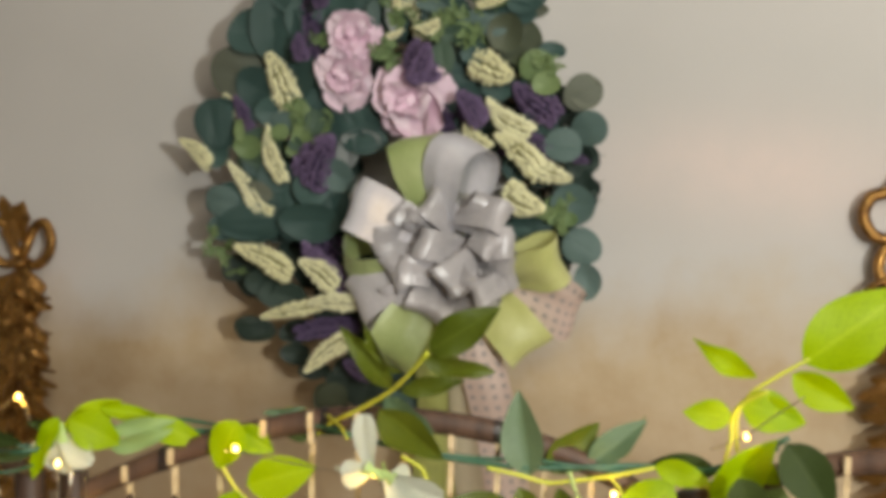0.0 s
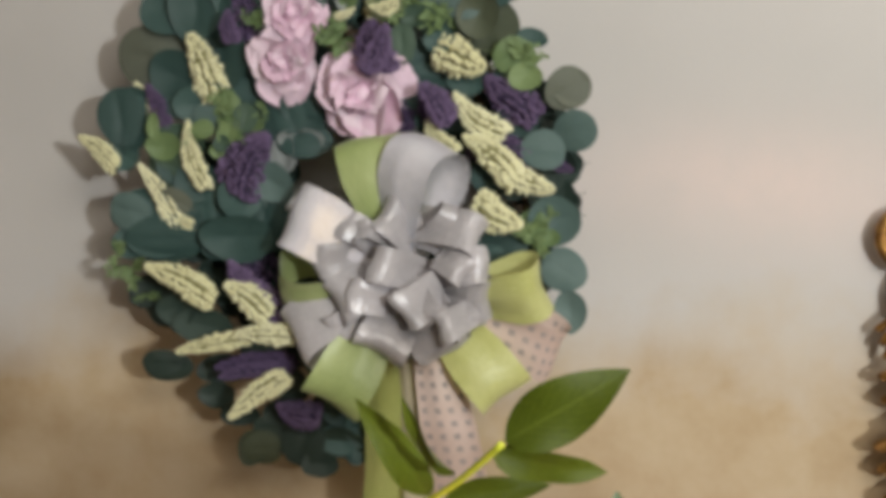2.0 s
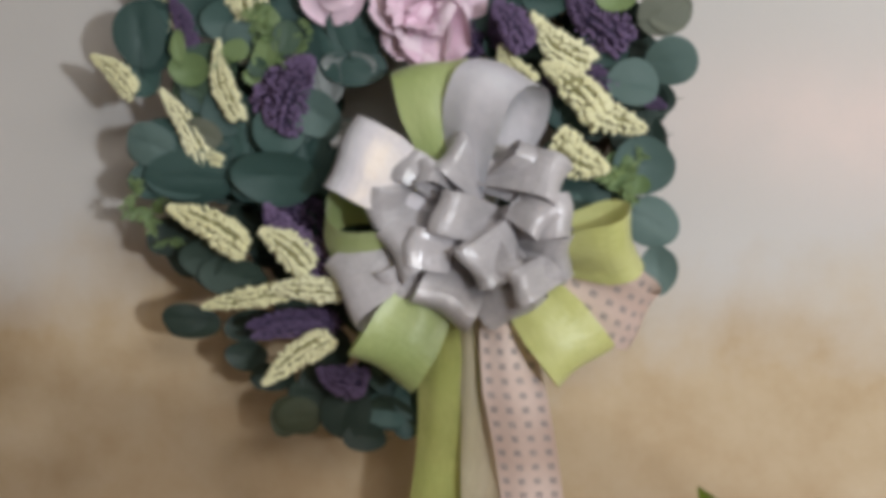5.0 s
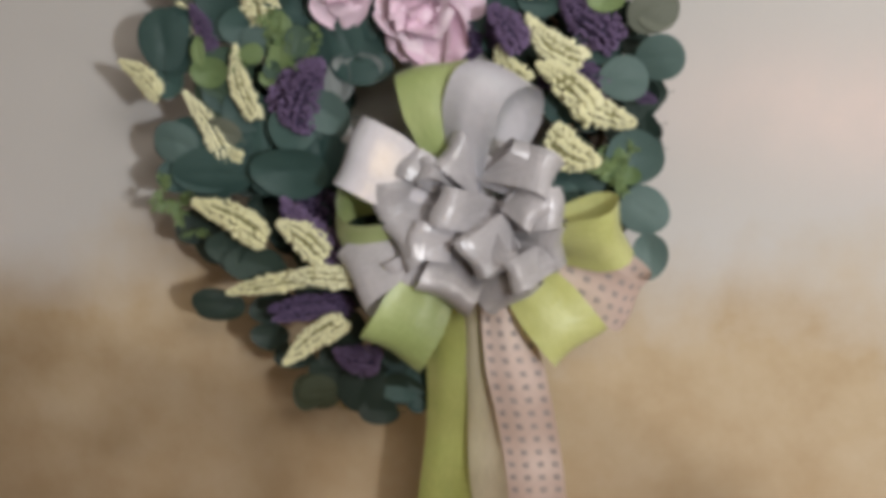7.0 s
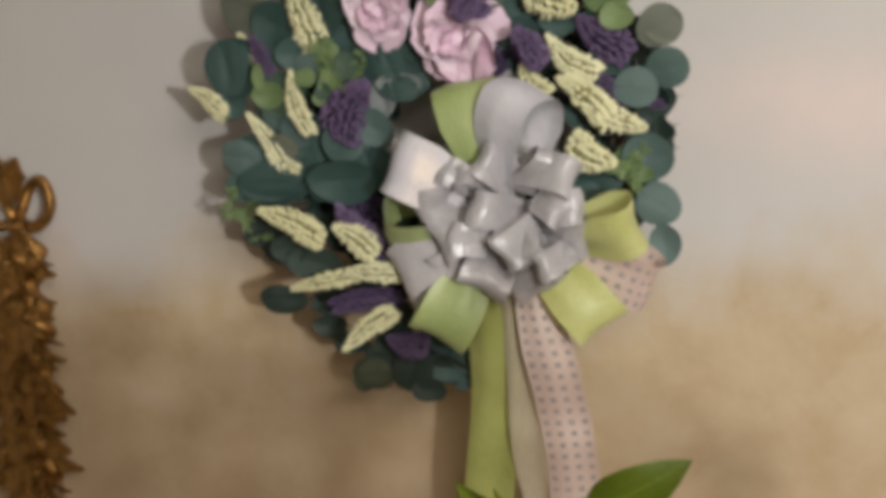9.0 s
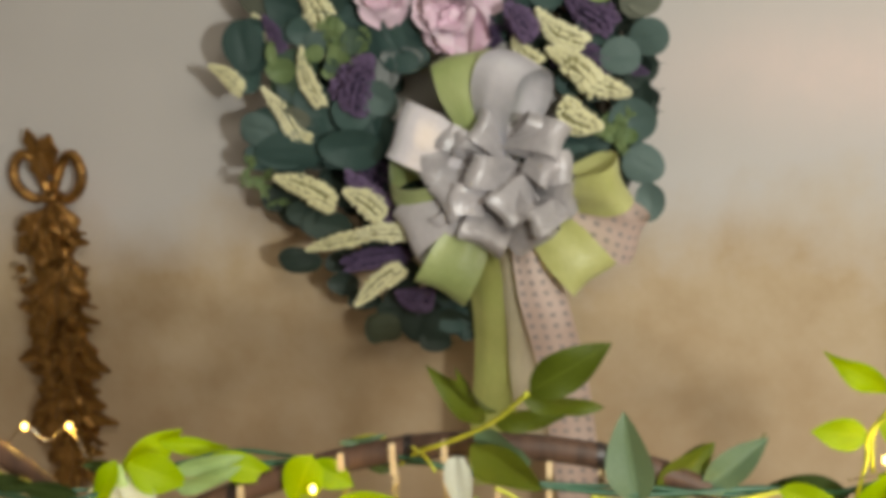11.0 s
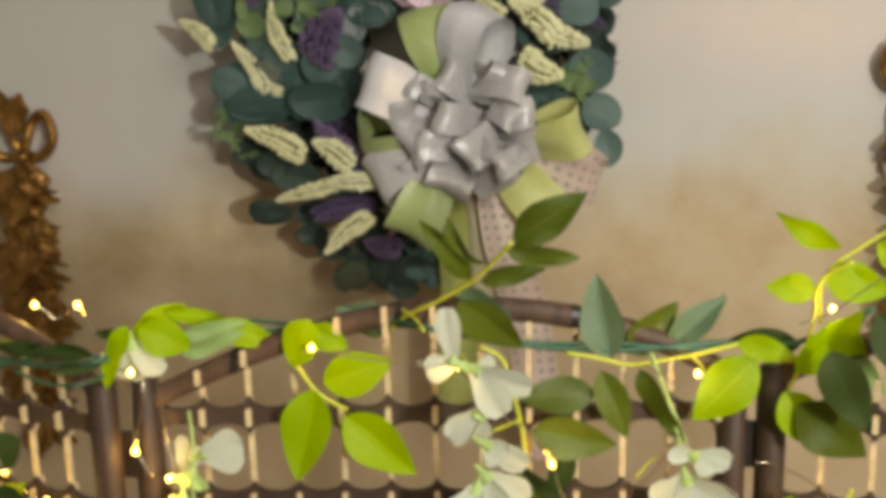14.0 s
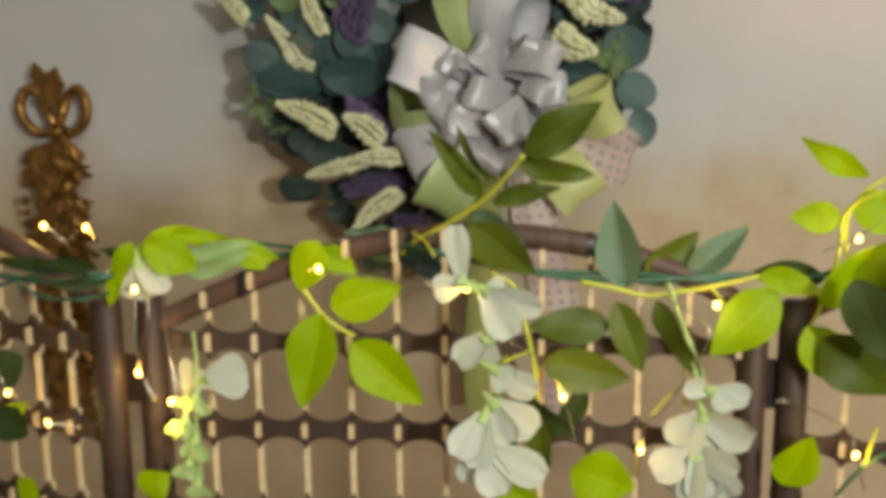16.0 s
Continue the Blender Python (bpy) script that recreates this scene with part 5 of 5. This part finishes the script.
stem(((-0.0670, 0.8240, 1.4280), (-0.0540, 0.8260, 1.4200), (-0.0490, 0.8270, 1.4030), (-0.0430, 0.8280, 1.3780), (-0.0400, 0.8280, 1.3520)), 0.0012)
stem(((-0.0600, 0.8230, 1.3750), (-0.0480, 0.8250, 1.3800), (-0.0430, 0.8260, 1.3820)), 0.0009)
stem(((0.0330, 0.8380, 1.4230), (0.0390, 0.8380, 1.4060), (0.0480, 0.8400, 1.3780), (0.0570, 0.8410, 1.3400)), 0.0012, CALYX)
stem(((0.0380, 0.8400, 1.4090), (0.0500, 0.8420, 1.3780), (0.0570, 0.8430, 1.3600), (0.0640, 0.8440, 1.3390)), 0.0008, CALYX)
stem(((0.0570, 0.8430, 1.4200), (0.0620, 0.8440, 1.4140), (0.0670, 0.8450, 1.4050)), 0.0008)
stem(((0.1260, 0.8480, 1.4530), (0.1250, 0.8460, 1.4440), (0.1180, 0.8430, 1.4150), (0.1100, 0.8400, 1.3980)), 0.0011)
stem(((0.1260, 0.8500, 1.4460), (0.1260, 0.8500, 1.4590), (0.1310, 0.8490, 1.4690), (0.1450, 0.8460, 1.4780)), 0.0013)
stem(((0.1300, 0.8530, 1.4390), (0.1290, 0.8530, 1.4600), (0.1360, 0.8540, 1.4740), (0.1500, 0.8540, 1.4850), (0.1680, 0.8550, 1.4970)), 0.0012)
stem(((-0.0760, 0.8150, 1.4260), (-0.0700, 0.8160, 1.4050), (-0.0660, 0.8160, 1.3850), (-0.0640, 0.8170, 1.3570), (-0.0680, 0.8160, 1.3210)), 0.0011, CALYX)
stem(((-0.2380, 0.7900, 1.3930), (-0.2370, 0.7900, 1.3710), (-0.2400, 0.7900, 1.3500), (-0.2380, 0.7900, 1.3210), (-0.2390, 0.7900, 1.2950)), 0.001, CALYX)
stem(((0.1300, 0.8330, 1.3040), (0.1430, 0.8310, 1.3230), (0.1580, 0.8280, 1.3360)), 0.0012, STEM_DARK)
stem(((0.1440, 0.8310, 1.3230), (0.1470, 0.8300, 1.3400), (0.1490, 0.8300, 1.3470)), 0.001)
stem(((0.0250, 0.8400, 1.3420), (0.0340, 0.8420, 1.3530), (0.0390, 0.8420, 1.3580)), 0.0007)
stem(((0.0740, 0.8480, 1.4110), (0.0900, 0.8500, 1.4190), (0.1130, 0.8460, 1.4180), (0.1290, 0.8430, 1.4250)), 0.0011)
flower(-0.2367, 1.3555, 0.785, 0.0133, -100, 2, 18, GREENISH)
flower(-0.2438, 1.3391, 0.785, 0.0135, -95, 2, 16, GREENISH)
flower(-0.2383, 1.3271, 0.785, 0.0135, -88, 2, 16, GREENISH)
flower(-0.2428, 1.3125, 0.785, 0.0124, -95, 2, 22, GREENISH)
flower(-0.2381, 1.3002, 0.785, 0.0119, -90, 2, 20, GREENISH)
blossom(-0.2700, 1.4330, 0.7890, (-0.2850, 1.4180, 0.0167), (-0.2750, 1.4110, 0.0190), (-0.2630, 1.4120, 0.0174), (-0.2480, 1.4210, 0.0152))
blossom(-0.2340, 1.3620, 0.7960, (-0.2520, 1.3630, 0.0239), (-0.2090, 1.3650, 0.0255))
blossom(-0.0740, 1.4320, 0.7800, (-0.0790, 1.4630, 0.0143), (-0.0900, 1.4280, 0.0143), (-0.0960, 1.4300, 0.0034))
blossom(-0.0630, 1.4280, 0.7820, (-0.0320, 1.4200, 0.0157), (-0.0470, 1.4050, 0.0177), (-0.0520, 1.4300, 0.0123))
blossom(-0.0600, 1.4030, 0.7820, (-0.0780, 1.3860, 0.0151), (-0.0630, 1.3870, 0.0138))
blossom(-0.0580, 1.3820, 0.7860, (-0.0360, 1.3690, 0.0182), (-0.0470, 1.3780, 0.0154))
blossom(-0.0590, 1.3620, 0.7880, (-0.0360, 1.3460, 0.0206), (-0.0480, 1.3420, 0.0178))
blossom(-0.0640, 1.3550, 0.7870, (-0.0770, 1.3320, 0.0185), (-0.0670, 1.3260, 0.0164))
blossom(-0.0630, 1.3360, 0.7870, (-0.0300, 1.3220, 0.0195), (-0.0540, 1.3100, 0.0188), (-0.0720, 1.3120, 0.0188))
blossom(0.0580, 1.3650, 0.8250, (0.0450, 1.3690, 0.0133), (0.0800, 1.3600, 0.0155), (0.0710, 1.3550, 0.0133))
blossom(0.0550, 1.3500, 0.8250, (0.0390, 1.3300, 0.0223), (0.0820, 1.3400, 0.0238), (0.0610, 1.3250, 0.0238))
blossom(0.0520, 1.3270, 0.8240, (0.0280, 1.3160, 0.0204), (0.0440, 1.3000, 0.0234), (0.0740, 1.3190, 0.0219), (0.0610, 1.2990, 0.0204))
blossom(0.0510, 1.3270, 0.8260, (0.0360, 1.3010, 0.0222), (0.0710, 1.2980, 0.0259), (0.0560, 1.2940, 0.0222))

# ---- fairy lights ----
lights = thing("fairy_lights", (-0.09, 0.80, 1.42), "thin wire string of lit warm white fairy lights", "string lights")


def wire(points):
    child("wire", tube("wire", points, 0.00042, COPPER, 5), lights)


bmb = bmesh.new()
bmesh.ops.create_icosphere(bmb, subdivisions=2, radius=1.0, matrix=Matrix.Diagonal((0.0017, 0.0017, 0.0024, 1)))
DROP = mesh_of("bulb", bmb, BULB)


def led(x, z, y=0.79, watts=0.02):
    child("bulb", DROP, lights, Matrix.Translation((x, y, z)), "glowing warm bulb")
    data = bpy.data.lights.new("bulb_light", "POINT")
    data.energy, data.color, data.shadow_soft_size = watts, (1.0, 0.64, 0.16), 0.004
    new("bulb_light", data).location = (x, y - 0.006, z)


led(-0.2721, 1.3671, 0.785, 0.031)
led(-0.1616, 1.4323, 0.7965, 0.031)
led(-0.0746, 1.4268, 0.79, 0.031)
led(-0.0239, 1.357, 0.82, 0.031)
led(0.139, 1.330, 0.831, 0.031)
led(0.0601, 1.4125, 0.8334, 0.031)
led(-0.3495, 1.4464, 0.8208, 0.031)
led(-0.3252, 1.4446, 0.829, 0.031)
led(-0.362, 1.348, 0.787, 0.031)
led(-0.330, 1.334, 0.778, 0.031)
led(-0.2518, 1.3505, 0.785, 0.031)
led(-0.2512, 1.3361, 0.785, 0.031)
led(0.021, 1.330, 0.815, 0.031)
led(0.134, 1.452, 0.84, 0.031)
led(-0.266, 1.4205, 0.776, 0.006)
wire(((-0.2727, 0.79, 1.421), (-0.2724, 0.785, 1.388), (-0.2712, 0.785, 1.3689), (-0.2623, 0.785, 1.3502)))
wire(((-0.2662, 0.79, 1.4213), (-0.2635, 0.785, 1.4022), (-0.2693, 0.785, 1.3812), (-0.2721, 0.785, 1.3671)))
wire(((-0.2567, 0.79, 1.4183), (-0.2544, 0.79, 1.3806), (-0.2479, 0.785, 1.3476), (-0.2552, 0.785, 1.3186), (-0.2504, 0.785, 1.2893)))
wire(((-0.1639, 0.785, 1.4336), (-0.1565, 0.78, 1.4357), (-0.1133, 0.785, 1.4294), (-0.0878, 0.785, 1.4274), (-0.0736, 0.785, 1.428)))
wire(((-0.0736, 0.785, 1.428), (-0.0527, 0.8, 1.3961), (-0.0348, 0.81, 1.3809), (-0.0239, 0.82, 1.357), (-0.0159, 0.82, 1.3276)))
wire(((-0.385, 0.815, 1.430), (-0.366, 0.82, 1.432), (-0.3495, 0.8208, 1.4464), (-0.338, 0.825, 1.436), (-0.3252, 0.829, 1.4446), (-0.310, 0.82, 1.428)))
wire(((-0.3395, 0.74, 1.3916), (-0.3298, 0.74, 1.3683), (-0.3251, 0.75, 1.3541), (-0.3186, 0.76, 1.3425), (-0.3022, 0.77, 1.3363)))
wire(((0.0293, 0.83, 1.4185), (0.0484, 0.82, 1.409), (0.0564, 0.815, 1.3973), (0.0348, 0.815, 1.3571), (0.0227, 0.815, 1.3428), (0.0207, 0.815, 1.3015)))
wire(((0.1137, 0.82, 1.4485), (0.1293, 0.81, 1.4586), (0.1455, 0.81, 1.4718), (0.1614, 0.81, 1.4841)))
wire(((0.0943, 0.84, 1.3559), (0.1083, 0.84, 1.3548), (0.1308, 0.81, 1.3529), (0.134, 0.8, 1.3433), (0.1402, 0.8, 1.3223)))
